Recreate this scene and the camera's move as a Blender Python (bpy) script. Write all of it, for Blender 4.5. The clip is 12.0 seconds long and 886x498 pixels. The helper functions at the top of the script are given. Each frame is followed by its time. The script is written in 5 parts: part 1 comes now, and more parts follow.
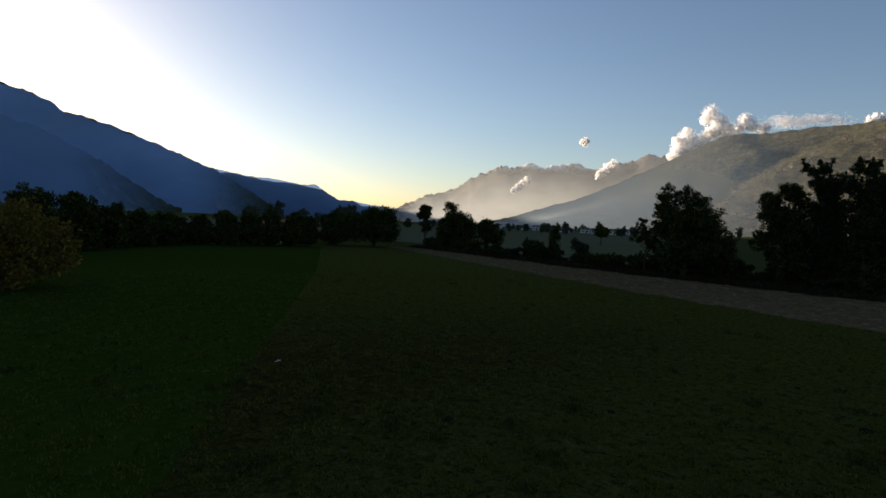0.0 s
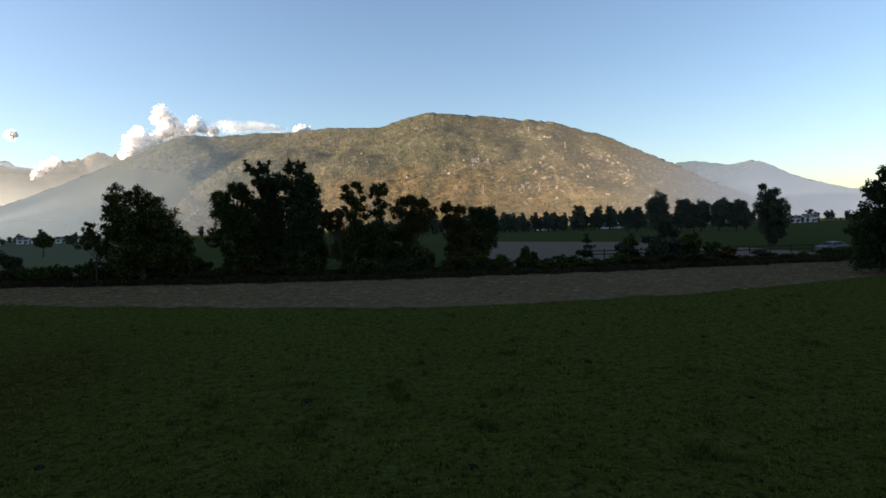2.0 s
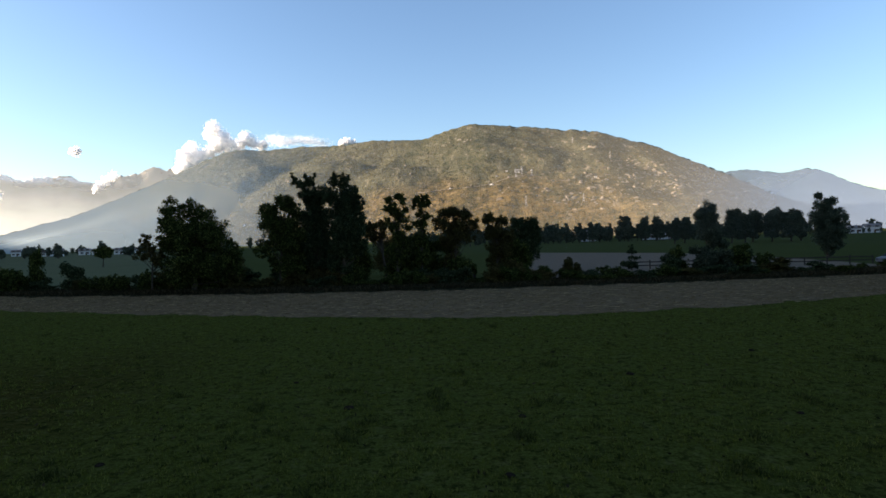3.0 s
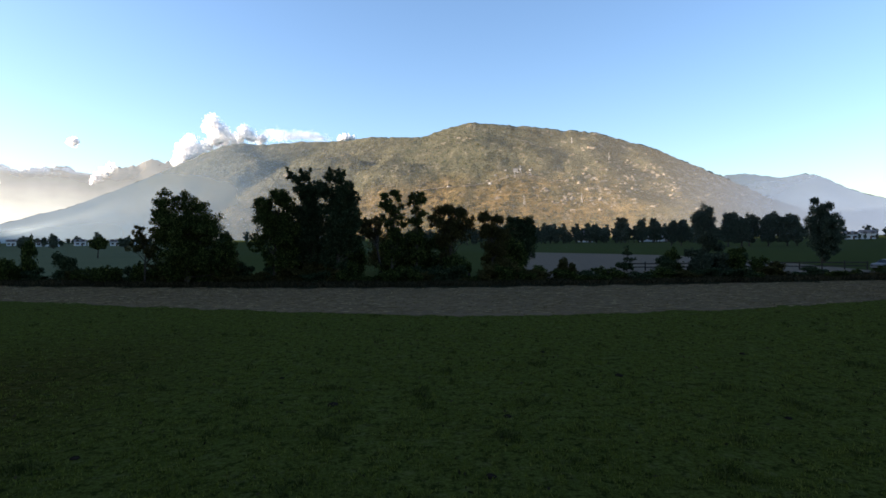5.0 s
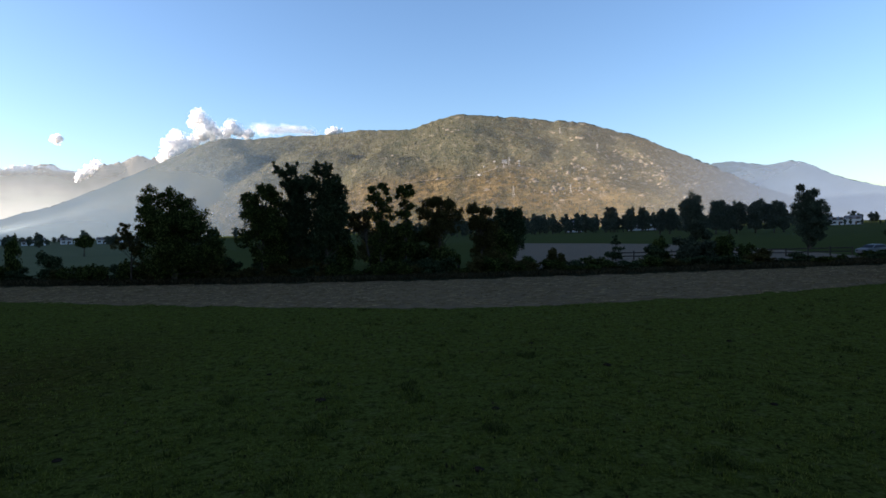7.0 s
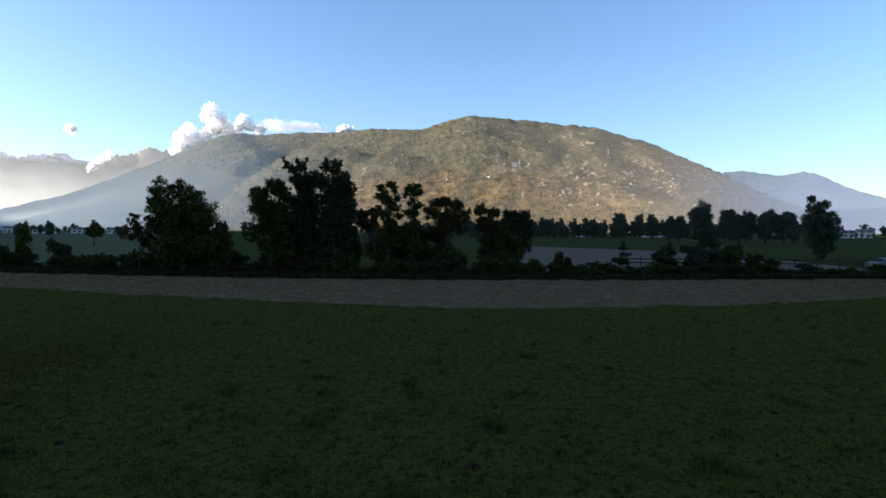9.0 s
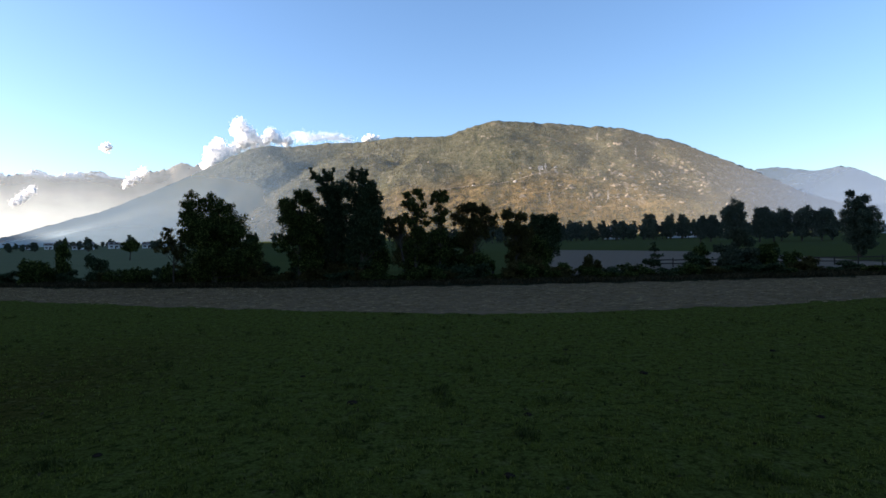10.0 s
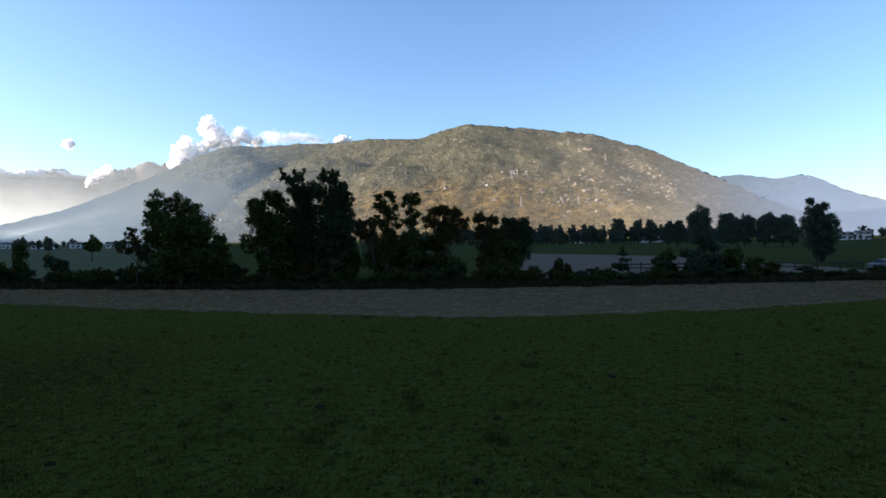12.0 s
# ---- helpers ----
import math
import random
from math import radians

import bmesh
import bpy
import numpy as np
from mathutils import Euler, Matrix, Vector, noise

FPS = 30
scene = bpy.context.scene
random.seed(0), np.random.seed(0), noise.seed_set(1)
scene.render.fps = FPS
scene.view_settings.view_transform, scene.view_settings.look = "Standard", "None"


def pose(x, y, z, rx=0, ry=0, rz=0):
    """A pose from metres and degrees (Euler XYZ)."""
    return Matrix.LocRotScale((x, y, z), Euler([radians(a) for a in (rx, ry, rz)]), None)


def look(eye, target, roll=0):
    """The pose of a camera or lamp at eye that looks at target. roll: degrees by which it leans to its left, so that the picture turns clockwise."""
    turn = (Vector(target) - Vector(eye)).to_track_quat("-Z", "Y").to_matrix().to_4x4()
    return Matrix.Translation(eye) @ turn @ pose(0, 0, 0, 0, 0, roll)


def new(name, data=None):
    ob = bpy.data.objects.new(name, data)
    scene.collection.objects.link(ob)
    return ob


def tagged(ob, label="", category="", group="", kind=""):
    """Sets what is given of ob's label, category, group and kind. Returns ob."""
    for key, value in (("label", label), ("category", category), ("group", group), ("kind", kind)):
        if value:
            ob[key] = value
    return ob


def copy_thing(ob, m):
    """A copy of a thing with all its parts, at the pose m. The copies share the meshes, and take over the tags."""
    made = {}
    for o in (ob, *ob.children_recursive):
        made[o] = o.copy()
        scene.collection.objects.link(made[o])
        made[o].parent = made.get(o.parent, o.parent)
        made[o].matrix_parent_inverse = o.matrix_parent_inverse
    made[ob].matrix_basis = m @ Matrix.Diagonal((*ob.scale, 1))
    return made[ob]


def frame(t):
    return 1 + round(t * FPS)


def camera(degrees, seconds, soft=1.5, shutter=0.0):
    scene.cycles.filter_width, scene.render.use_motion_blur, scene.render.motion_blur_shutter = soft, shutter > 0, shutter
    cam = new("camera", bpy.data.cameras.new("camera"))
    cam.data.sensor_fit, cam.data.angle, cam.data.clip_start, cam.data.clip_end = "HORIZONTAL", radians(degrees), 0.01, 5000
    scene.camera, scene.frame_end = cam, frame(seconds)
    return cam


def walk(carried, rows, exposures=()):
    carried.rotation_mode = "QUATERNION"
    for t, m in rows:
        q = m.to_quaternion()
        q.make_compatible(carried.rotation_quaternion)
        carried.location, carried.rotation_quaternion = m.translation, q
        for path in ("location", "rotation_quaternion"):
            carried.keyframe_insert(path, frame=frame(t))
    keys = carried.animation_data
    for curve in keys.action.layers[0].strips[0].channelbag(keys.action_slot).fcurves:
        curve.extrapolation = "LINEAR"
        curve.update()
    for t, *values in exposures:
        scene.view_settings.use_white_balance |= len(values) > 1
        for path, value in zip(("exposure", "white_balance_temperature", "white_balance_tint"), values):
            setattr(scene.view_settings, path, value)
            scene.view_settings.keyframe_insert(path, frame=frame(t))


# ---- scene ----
cam = camera(74.0, 12.0, soft=1.6)
EYE = 5.0
PATH = [
    # seconds, x, y, lift, yaw, pitch, roll
    (0.0, -0.79, -1.66, 0.15, 43.73, -2.63, 2.34),
    (0.5, -1.10, -0.92, 0.29, 30.40, -2.35, 1.85),
    (1.0, -0.90, -0.43, 0.30, 17.00, -1.34, 0.06),
    (1.5, -0.73, -0.15, 0.20, 4.49, -1.10, -1.05),
    (2.0, -0.59, -0.16, 0.14, -5.18, -2.26, -1.63),
    (2.5, -0.52, -0.34, 0.16, -3.28, -0.42, -2.26),
    (3.0, -0.50, -0.43, 0.13, -1.04, -1.06, -1.72),
    (3.5, -0.43, -0.50, 0.11, -1.47, -2.01, -1.95),
    (5.5, -0.17, -0.07, 0.08, -1.38, -0.25, 0.39),
    (6.0, -0.12, 0.02, 0.13, -1.55, 1.63, 1.18),
    (6.5, -0.10, 0.03, 0.13, -1.88, 0.33, -0.02),
    (7.0, -0.08, -0.10, 0.09, -2.23, -2.03, -1.53),
    (9.0, 0.00, -0.15, 0.00, -1.52, -1.94, 0.26),
    (9.5, 0.00, -0.10, 0.02, 0.41, -0.66, -0.20),
    (10.0, 0.00, -0.02, 0.00, 1.17, -1.32, -1.28),
    (10.5, 0.00, 0.00, 0.00, 0.00, -2.10, -1.30),
    (11.0, 0.02, 0.01, 0.01, -1.25, -1.54, -0.80),
    (11.5, 0.03, 0.08, 0.00, -1.33, -1.29, -0.82),
    (12.0, 0.03, 0.12, 0.00, -1.60, -1.10, -0.74),
]


def aim(x, y, lift, yaw, pitch, roll):
    eye = Vector((x, y, EYE + lift))
    a, p = radians(yaw), radians(pitch)
    ahead = Vector((-math.sin(a) * math.cos(p), math.cos(a) * math.cos(p), math.sin(p)))
    return look(eye, eye + ahead, roll)


walk(cam, [(row[0], aim(*row[1:])) for row in PATH],
     exposures=[(0.0, 1.17, 6650, 19), (0.5, 1.17, 6650, 19), (1.0, 1.48, 6650, 18), (1.5, 1.92, 6800, 18), (2.0, 2.08, 6700, 18), (3.0, 2.2, 6250, 17), (5.5, 2.35, 6000, 18), (6.0, 2.25, 5950, 18), (7.0, 2.12, 5800, 18), (9.0, 2.18, 5720, 18), (12.0, 2.2, 5680, 18)])

# ---- light: low sun behind the ridge, clear sky ----
SUN_AZ, SUN_EL = 88.0, 8.5
world = bpy.data.worlds.new("world")
scene.world = world
world.use_nodes = True
wt = world.node_tree
sky = wt.nodes.new("ShaderNodeTexSky")
sky.sky_type = "NISHITA"
sky.sun_disc = False
sky.sun_elevation = radians(SUN_EL)
sky.sun_rotation = radians(-SUN_AZ)
sky.altitude = 500.0
sky.air_density = 1.0
sky.dust_density = 0.95
sky.ozone_density = 2.1
wt.nodes["Background"].inputs["Strength"].default_value = 0.070
wt.links.new(sky.outputs["Color"], wt.nodes["Background"].inputs["Color"])

sun = new("sun", bpy.data.lights.new("sun", "SUN"))
sun.data.energy = 5.0
sun.data.angle = radians(0.5)
sun.data.color = (1.0, 0.81, 0.57)
_a, _e = radians(SUN_AZ), radians(SUN_EL)
sun.matrix_world = look((-2000 * math.sin(_a) * math.cos(_e), 2000 * math.cos(_a) * math.cos(_e), 2000 * math.sin(_e)), (0, 0, 0))

rng = np.random.default_rng(7)


# ---- materials ----
def nodes_of(name, rough=0.8):
    m = bpy.data.materials.new(name)
    m.use_nodes = True
    t = m.node_tree
    b = t.nodes["Principled BSDF"]
    b.inputs["Roughness"].default_value = rough
    b.inputs["Specular IOR Level"].default_value = 0.0 if rough > 0.6 else 0.3
    return m, t, b


def noise_tex(t, scale, detail=4.0, coord=None, rough=0.6):
    n = t.nodes.new("ShaderNodeTexNoise")
    n.inputs["Scale"].default_value = scale
    n.inputs["Detail"].default_value = detail
    n.inputs["Roughness"].default_value = rough
    if coord is not None:
        t.links.new(coord, n.inputs["Vector"])
    return n.outputs["Fac"]


def ramp(t, fac, *stops):
    r = t.nodes.new("ShaderNodeValToRGB")
    while len(r.color_ramp.elements) < len(stops):
        r.color_ramp.elements.new(0.5)
    for e, (p, c) in zip(r.color_ramp.elements, stops):
        e.position, e.color = p, (*c, 1)
    t.links.new(fac, r.inputs["Fac"])
    return r.outputs["Color"]


def mix(t, fac, a, b):
    n = t.nodes.new("ShaderNodeMix")
    n.data_type = "RGBA"
    for sock, v in ((n.inputs[0], fac), (n.inputs[6], a), (n.inputs[7], b)):
        if isinstance(v, (int, float)):
            sock.default_value = v
        elif isinstance(v, tuple):
            sock.default_value = (*v, 1)
        else:
            t.links.new(v, sock)
    return n.outputs[2]


def calc(t, op, a, b=0.0, clamp=False):
    n = t.nodes.new("ShaderNodeMath")
    n.operation, n.use_clamp = op, clamp
    for sock, v in zip(n.inputs, (a, b)):
        if isinstance(v, (int, float)):
            sock.default_value = v
        else:
            t.links.new(v, sock)
    return n.outputs[0]


def smooth(t, v, lo, hi):
    n = t.nodes.new("ShaderNodeMapRange")
    n.interpolation_type = "SMOOTHSTEP"
    t.links.new(v, n.inputs["Value"])
    n.inputs["From Min"].default_value, n.inputs["From Max"].default_value = lo, hi
    return n.outputs["Result"]


def place(t, stretch=None):
    c = t.nodes.new("ShaderNodeTexCoord").outputs["Object"]
    if stretch is None:
        return c
    m = t.nodes.new("ShaderNodeMapping")
    m.inputs["Scale"].default_value = stretch
    t.links.new(c, m.inputs["Vector"])
    return m.outputs["Vector"]


def axes(t):
    s = t.nodes.new("ShaderNodeSeparateXYZ")
    t.links.new(t.nodes.new("ShaderNodeTexCoord").outputs["Object"], s.inputs[0])
    return s.outputs


def bump(t, b, height, strength, distance):
    n = t.nodes.new("ShaderNodeBump")
    n.inputs["Strength"].default_value, n.inputs["Distance"].default_value = strength, distance
    t.links.new(height, n.inputs["Height"])
    t.links.new(n.outputs["Normal"], b.inputs["Normal"])


def paint(t, b, colour):
    if isinstance(colour, tuple):
        b.inputs["Base Color"].default_value = (*colour, 1)
    else:
        t.links.new(colour, b.inputs["Base Color"])


def meadow_material():
    m, t, b = nodes_of("mown_meadow", 0.95)
    c = place(t)
    fine = noise_tex(t, 9.0, 6.0, c, 0.75)
    mid = noise_tex(t, 0.9, 5.0, c)
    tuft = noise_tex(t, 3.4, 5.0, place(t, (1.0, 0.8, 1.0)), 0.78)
    wide = noise_tex(t, 0.06, 4.0, c)
    green = ramp(t, fine, (0.30, (0.026, 0.032, 0.006)), (0.52, (0.066, 0.080, 0.017)), (0.72, (0.116, 0.126, 0.035)))
    brown = ramp(t, fine, (0.30, (0.018, 0.014, 0.004)), (0.52, (0.044, 0.032, 0.010)), (0.72, (0.080, 0.058, 0.021)))
    x, y, _ = axes(t)
    # the mown swath beside the lush crop is browner
    along = calc(t, "ADD", calc(t, "MULTIPLY", x, 0.70), calc(t, "MULTIPLY", y, 0.71))
    swath = calc(t, "SUBTRACT", smooth(t, along, -12.0, -7.0), smooth(t, along, 8.0, 24.0))
    leftward = smooth(t, calc(t, "MULTIPLY", x, -1.0), 7.0, 16.0)
    away = calc(t, "POWER", calc(t, "ADD", calc(t, "MULTIPLY", x, x), calc(t, "MULTIPLY", y, y)), 0.5)
    near_by = calc(t, "SUBTRACT", 1.0, smooth(t, away, 20.0, 42.0))
    patch = calc(t, "MULTIPLY", calc(t, "MULTIPLY", swath, calc(t, "MULTIPLY", leftward, near_by)), 0.8)
    spots = calc(t, "MULTIPLY", smooth(t, mid, 0.52, 0.72), smooth(t, wide, 0.42, 0.62))
    f = calc(t, "MAXIMUM", patch, calc(t, "MULTIPLY", spots, 0.6))
    col = mix(t, f, green, brown)
    clump = noise_tex(t, 1.7, 4.0, place(t, (1.0, 1.3, 1.0)), 0.7)
    col = mix(t, calc(t, "MULTIPLY", smooth(t, clump, 0.54, 0.66), 0.45), col, (0.120, 0.122, 0.046))
    # near-black blotches paint in the shade between grass tufts
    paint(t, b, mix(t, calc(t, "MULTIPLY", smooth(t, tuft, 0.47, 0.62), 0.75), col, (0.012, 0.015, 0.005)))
    bump(t, b, calc(t, "ADD", fine, tuft), 1.0, 0.18)
    return m


def soil_material(name, dark, pale, furrow=(0.6, 6.0, 1.0), rows=7.0):
    m, t, b = nodes_of(name, 0.95)
    c = place(t, furrow)
    n = noise_tex(t, rows, 6.0, c, 0.7)
    big = noise_tex(t, 0.15, 3.0, place(t))
    col = ramp(t, n, (0.3, dark), (0.7, pale))
    tint = tuple(v * 0.75 for v in pale)
    paint(t, b, mix(t, calc(t, "MULTIPLY", smooth(t, big, 0.4, 0.7), 0.5), col, tint))
    bump(t, b, n, 0.9, 0.12)
    return m


def field_material(name, dark, pale):
    m, t, b = nodes_of(name, 0.95)
    c = place(t)
    n = noise_tex(t, 3.0, 6.0, c, 0.7)
    big = noise_tex(t, 0.05, 3.0, c)
    paint(t, b, mix(t, calc(t, "MULTIPLY", big, 0.5), ramp(t, n, (0.3, dark), (0.7, pale)), tuple(v * 0.7 for v in dark)))
    bump(t, b, n, 0.7, 0.08)
    return m


def leaf_material(name, dark, mid, pale, shine=0.7):
    m, t, b = nodes_of(name, shine)
    g = t.nodes.new("ShaderNodeNewGeometry").outputs["Random Per Island"]
    col = ramp(t, g, (0.0, dark), (0.6, mid), (1.0, pale))
    big = noise_tex(t, 0.6, 2.0, place(t))
    col = mix(t, calc(t, "MULTIPLY", smooth(t, big, 0.4, 0.7), 0.45), col, dark)
    paint(t, b, col)
    tr = t.nodes.new("ShaderNodeBsdfTranslucent")
    t.links.new(col, tr.inputs["Color"])
    mx = t.nodes.new("ShaderNodeMixShader")
    mx.inputs[0].default_value = 0.3
    t.links.new(b.outputs[0], mx.inputs[1])
    t.links.new(tr.outputs[0], mx.inputs[2])
    t.links.new(mx.outputs[0], t.nodes["Material Output"].inputs["Surface"])
    return m


def bark_material(name, dark, pale):
    m, t, b = nodes_of(name, 0.9)
    n = noise_tex(t, 6.0, 5.0, place(t, (3, 3, 0.6)), 0.7)
    paint(t, b, ramp(t, n, (0.3, dark), (0.7, pale)))
    bump(t, b, n, 0.8, 0.03)
    return m


def plain_material(name, colour, rough=0.8, vary=0.2, scale=2.0):
    m, t, b = nodes_of(name, rough)
    n = noise_tex(t, scale, 5.0, place(t))
    paint(t, b, ramp(t, n, (0.3, tuple(v * (1 - vary) for v in colour)), (0.7, tuple(min(1, v * (1 + vary)) for v in colour))))
    return m


def hill_material():
    m, t, b = nodes_of("sunlit_mountainside", 0.95)
    c = place(t)
    x, y, z = axes(t)
    scrub = noise_tex(t, 0.04, 8.0, place(t, (1, 0.45, 1)), 0.72)
    patch = noise_tex(t, 0.006, 6.0, place(t, (1, 0.5, 1)), 0.6)
    streak = noise_tex(t, 0.026, 6.0, place(t, (1.2, 0.36, 0.8)), 0.7)
    high = ramp(t, scrub, (0.32, (0.058, 0.058, 0.033)), (0.5, (0.098, 0.094, 0.056)), (0.72, (0.155, 0.140, 0.090)))
    low = ramp(t, scrub, (0.32, (0.058, 0.046, 0.017)), (0.5, (0.148, 0.102, 0.038)), (0.72, (0.270, 0.190, 0.082)))
    wob = calc(t, "ADD", z, calc(t, "MULTIPLY", patch, 200.0))
    middle = calc(t, "MULTIPLY", smooth(t, x, -420.0, -60.0), calc(t, "SUBTRACT", 1.0, smooth(t, x, 380.0, 640.0)))
    ochre = calc(t, "MULTIPLY", calc(t, "SUBTRACT", 1.0, smooth(t, wob, 205.0, 330.0)), calc(t, "ADD", calc(t, "MULTIPLY", middle, 0.75), 0.25))
    col = mix(t, ochre, high, low)
    col = mix(t, calc(t, "MULTIPLY", smooth(t, patch, 0.50, 0.66), 0.5), col, (0.070, 0.072, 0.036))
    bushes = noise_tex(t, 0.075, 4.0, place(t, (1, 0.45, 1.0)), 0.65)
    col = mix(t, calc(t, "MULTIPLY", smooth(t, bushes, 0.52, 0.62), 0.65), col, (0.044, 0.046, 0.020))
    terrace = noise_tex(t, 0.05, 5.0, place(t, (0.22, 0.9, 1.0)), 0.7)
    col = mix(t, calc(t, "MULTIPLY", smooth(t, terrace, 0.55, 0.63), calc(t, "MULTIPLY", ochre, 0.75)), col, (0.052, 0.048, 0.019))
    col = mix(t, calc(t, "MULTIPLY", smooth(t, terrace, 0.44, 0.37), calc(t, "MULTIPLY", ochre, 0.5)), col, (0.30, 0.215, 0.105))
    rock = calc(t, "MULTIPLY", smooth(t, streak, 0.575, 0.64), calc(t, "ADD", 0.35, calc(t, "MULTIPLY", smooth(t, x, 200.0, 600.0), 0.5)))
    col = mix(t, rock, col, (0.30, 0.25, 0.185))
    paint(t, b, col)
    bump(t, b, scrub, 1.0, 22.0)
    return m


def forest_slope_material():
    m, t, b = nodes_of("wooded_mountainside", 0.95)
    c = place(t)
    n = noise_tex(t, 0.03, 8.0, c, 0.72)
    big = noise_tex(t, 0.003, 5.0, c)
    col = ramp(t, n, (0.3, (0.018, 0.026, 0.014)), (0.7, (0.055, 0.070, 0.036)))
    paint(t, b, mix(t, smooth(t, big, 0.5, 0.7), col, (0.085, 0.082, 0.050)))
    bump(t, b, n, 1.0, 18.0)
    return m


def snow_range_material():
    m, t, b = nodes_of("snowy_rock", 0.9)
    c = place(t)
    n = noise_tex(t, 0.012, 8.0, c, 0.7)
    s = noise_tex(t, 0.008, 7.0, place(t, (1, 1, 0.5)), 0.7)
    x, _, z = axes(t)
    rock = ramp(t, n, (0.3, (0.13, 0.13, 0.12)), (0.7, (0.30, 0.28, 0.25)))
    f = calc(t, "MULTIPLY", smooth(t, z, 400.0, 455.0), calc(t, "MULTIPLY", smooth(t, s, 0.46, 0.52), smooth(t, calc(t, "MULTIPLY", x, -1.0), 1950.0, 2300.0)))
    paint(t, b, mix(t, f, rock, (0.85, 0.86, 0.88)))
    bump(t, b, n, 1.0, 25.0)
    return m


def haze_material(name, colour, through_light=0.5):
    """Painted haze sheet: its tint stands in for lit valley air, scattering sun both ways."""
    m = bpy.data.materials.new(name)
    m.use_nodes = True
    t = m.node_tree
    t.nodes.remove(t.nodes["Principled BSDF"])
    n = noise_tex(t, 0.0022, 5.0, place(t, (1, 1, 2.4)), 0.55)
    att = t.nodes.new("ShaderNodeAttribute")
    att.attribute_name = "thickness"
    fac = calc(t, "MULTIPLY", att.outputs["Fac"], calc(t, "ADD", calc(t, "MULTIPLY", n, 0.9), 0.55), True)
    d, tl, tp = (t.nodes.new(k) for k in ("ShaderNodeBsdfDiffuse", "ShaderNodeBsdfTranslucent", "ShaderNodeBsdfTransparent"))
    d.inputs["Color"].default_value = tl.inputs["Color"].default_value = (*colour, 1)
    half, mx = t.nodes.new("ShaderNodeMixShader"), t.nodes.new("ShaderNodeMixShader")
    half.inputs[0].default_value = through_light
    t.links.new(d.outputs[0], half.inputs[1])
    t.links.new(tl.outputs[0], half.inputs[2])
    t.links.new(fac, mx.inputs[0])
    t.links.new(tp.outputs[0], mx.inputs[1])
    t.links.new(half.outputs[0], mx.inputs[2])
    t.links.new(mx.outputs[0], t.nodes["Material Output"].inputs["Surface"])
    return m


def cloud_material():
    m, t, b = nodes_of("cloud", 1.0)
    n = noise_tex(t, 0.03, 4.0, place(t))
    paint(t, b, ramp(t, n, (0.3, (0.93, 0.93, 0.93)), (0.7, (0.98, 0.98, 0.98))))
    b.inputs["Subsurface Weight"].default_value = 1.0
    b.inputs["Subsurface Radius"].default_value = (1.0, 1.0, 1.0)
    b.inputs["Subsurface Scale"].default_value = 140.0
    return m


def wisp_material():
    """Torn droplets at a cloud's rim, lit through."""
    m = bpy.data.materials.new("cloud_wisp")
    m.use_nodes = True
    t = m.node_tree
    t.nodes.remove(t.nodes["Principled BSDF"])
    d, tl, mx = (t.nodes.new(k) for k in ("ShaderNodeBsdfDiffuse", "ShaderNodeBsdfTranslucent", "ShaderNodeMixShader"))
    mx.inputs[0].default_value = 0.5
    for k, sh in enumerate((d, tl)):
        sh.inputs["Color"].default_value = (0.97, 0.97, 0.97, 1)
        t.links.new(sh.outputs[0], mx.inputs[1 + k])
    t.links.new(mx.outputs[0], t.nodes["Material Output"].inputs["Surface"])
    return m


MEADOW = meadow_material()
LUSH = field_material("lush_crop", (0.017, 0.031, 0.004), (0.038, 0.063, 0.009))
PASTURE = field_material("far_pasture", (0.030, 0.039, 0.013), (0.060, 0.071, 0.026))
# pasture colour greyed and lightened to paint in the haze over it
HAZY_PASTURE = field_material("dry_pasture", (0.070, 0.080, 0.042), (0.125, 0.130, 0.074))
STUBBLE = soil_material("maize_stubble_soil", (0.036, 0.027, 0.016), (0.185, 0.136, 0.080), (0.22, 1.5, 1.0), 3.4)
PLOUGH = soil_material("harrowed_soil", (0.092, 0.074, 0.055), (0.170, 0.138, 0.103), (0.5, 1.6, 1.0), 3.0)
# verge colour darkened to paint in the shade at the hedgerow's foot
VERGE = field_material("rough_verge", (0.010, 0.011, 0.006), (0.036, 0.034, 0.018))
BLADE = leaf_material("grass_blade", (0.046, 0.058, 0.009), (0.076, 0.092, 0.015), (0.13, 0.135, 0.032), 0.7)
# withered brown, also darkened for the hedgerow's shade
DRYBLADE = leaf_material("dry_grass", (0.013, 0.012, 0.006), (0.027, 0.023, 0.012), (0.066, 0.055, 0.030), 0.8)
STRAW = leaf_material("straw", (0.075, 0.054, 0.026), (0.15, 0.112, 0.056), (0.28, 0.215, 0.12), 0.8)
# leaf colour of the distant trees, with haze painted in as lighter, greyer tones
HAZYLEAF = leaf_material("hazy_leaf", (0.034, 0.046, 0.030), (0.062, 0.078, 0.052), (0.105, 0.124, 0.080))
GREYLEAF = leaf_material("grey_leaf", (0.022, 0.029, 0.018), (0.042, 0.052, 0.032), (0.078, 0.090, 0.056))
LEAF = leaf_material("oak_leaf", (0.013, 0.019, 0.006), (0.029, 0.042, 0.011), (0.112, 0.126, 0.034))
POPLAR = leaf_material("poplar_leaf", (0.013, 0.021, 0.010), (0.029, 0.043, 0.020), (0.076, 0.092, 0.044))
AUTUMN = leaf_material("autumn_leaf", (0.024, 0.023, 0.008), (0.046, 0.043, 0.015), (0.090, 0.074, 0.026))
GOLD = leaf_material("golden_leaf", (0.060, 0.046, 0.010), (0.140, 0.105, 0.022), (0.24, 0.18, 0.040))
BARK = bark_material("bark", (0.020, 0.017, 0.013), (0.080, 0.068, 0.052))
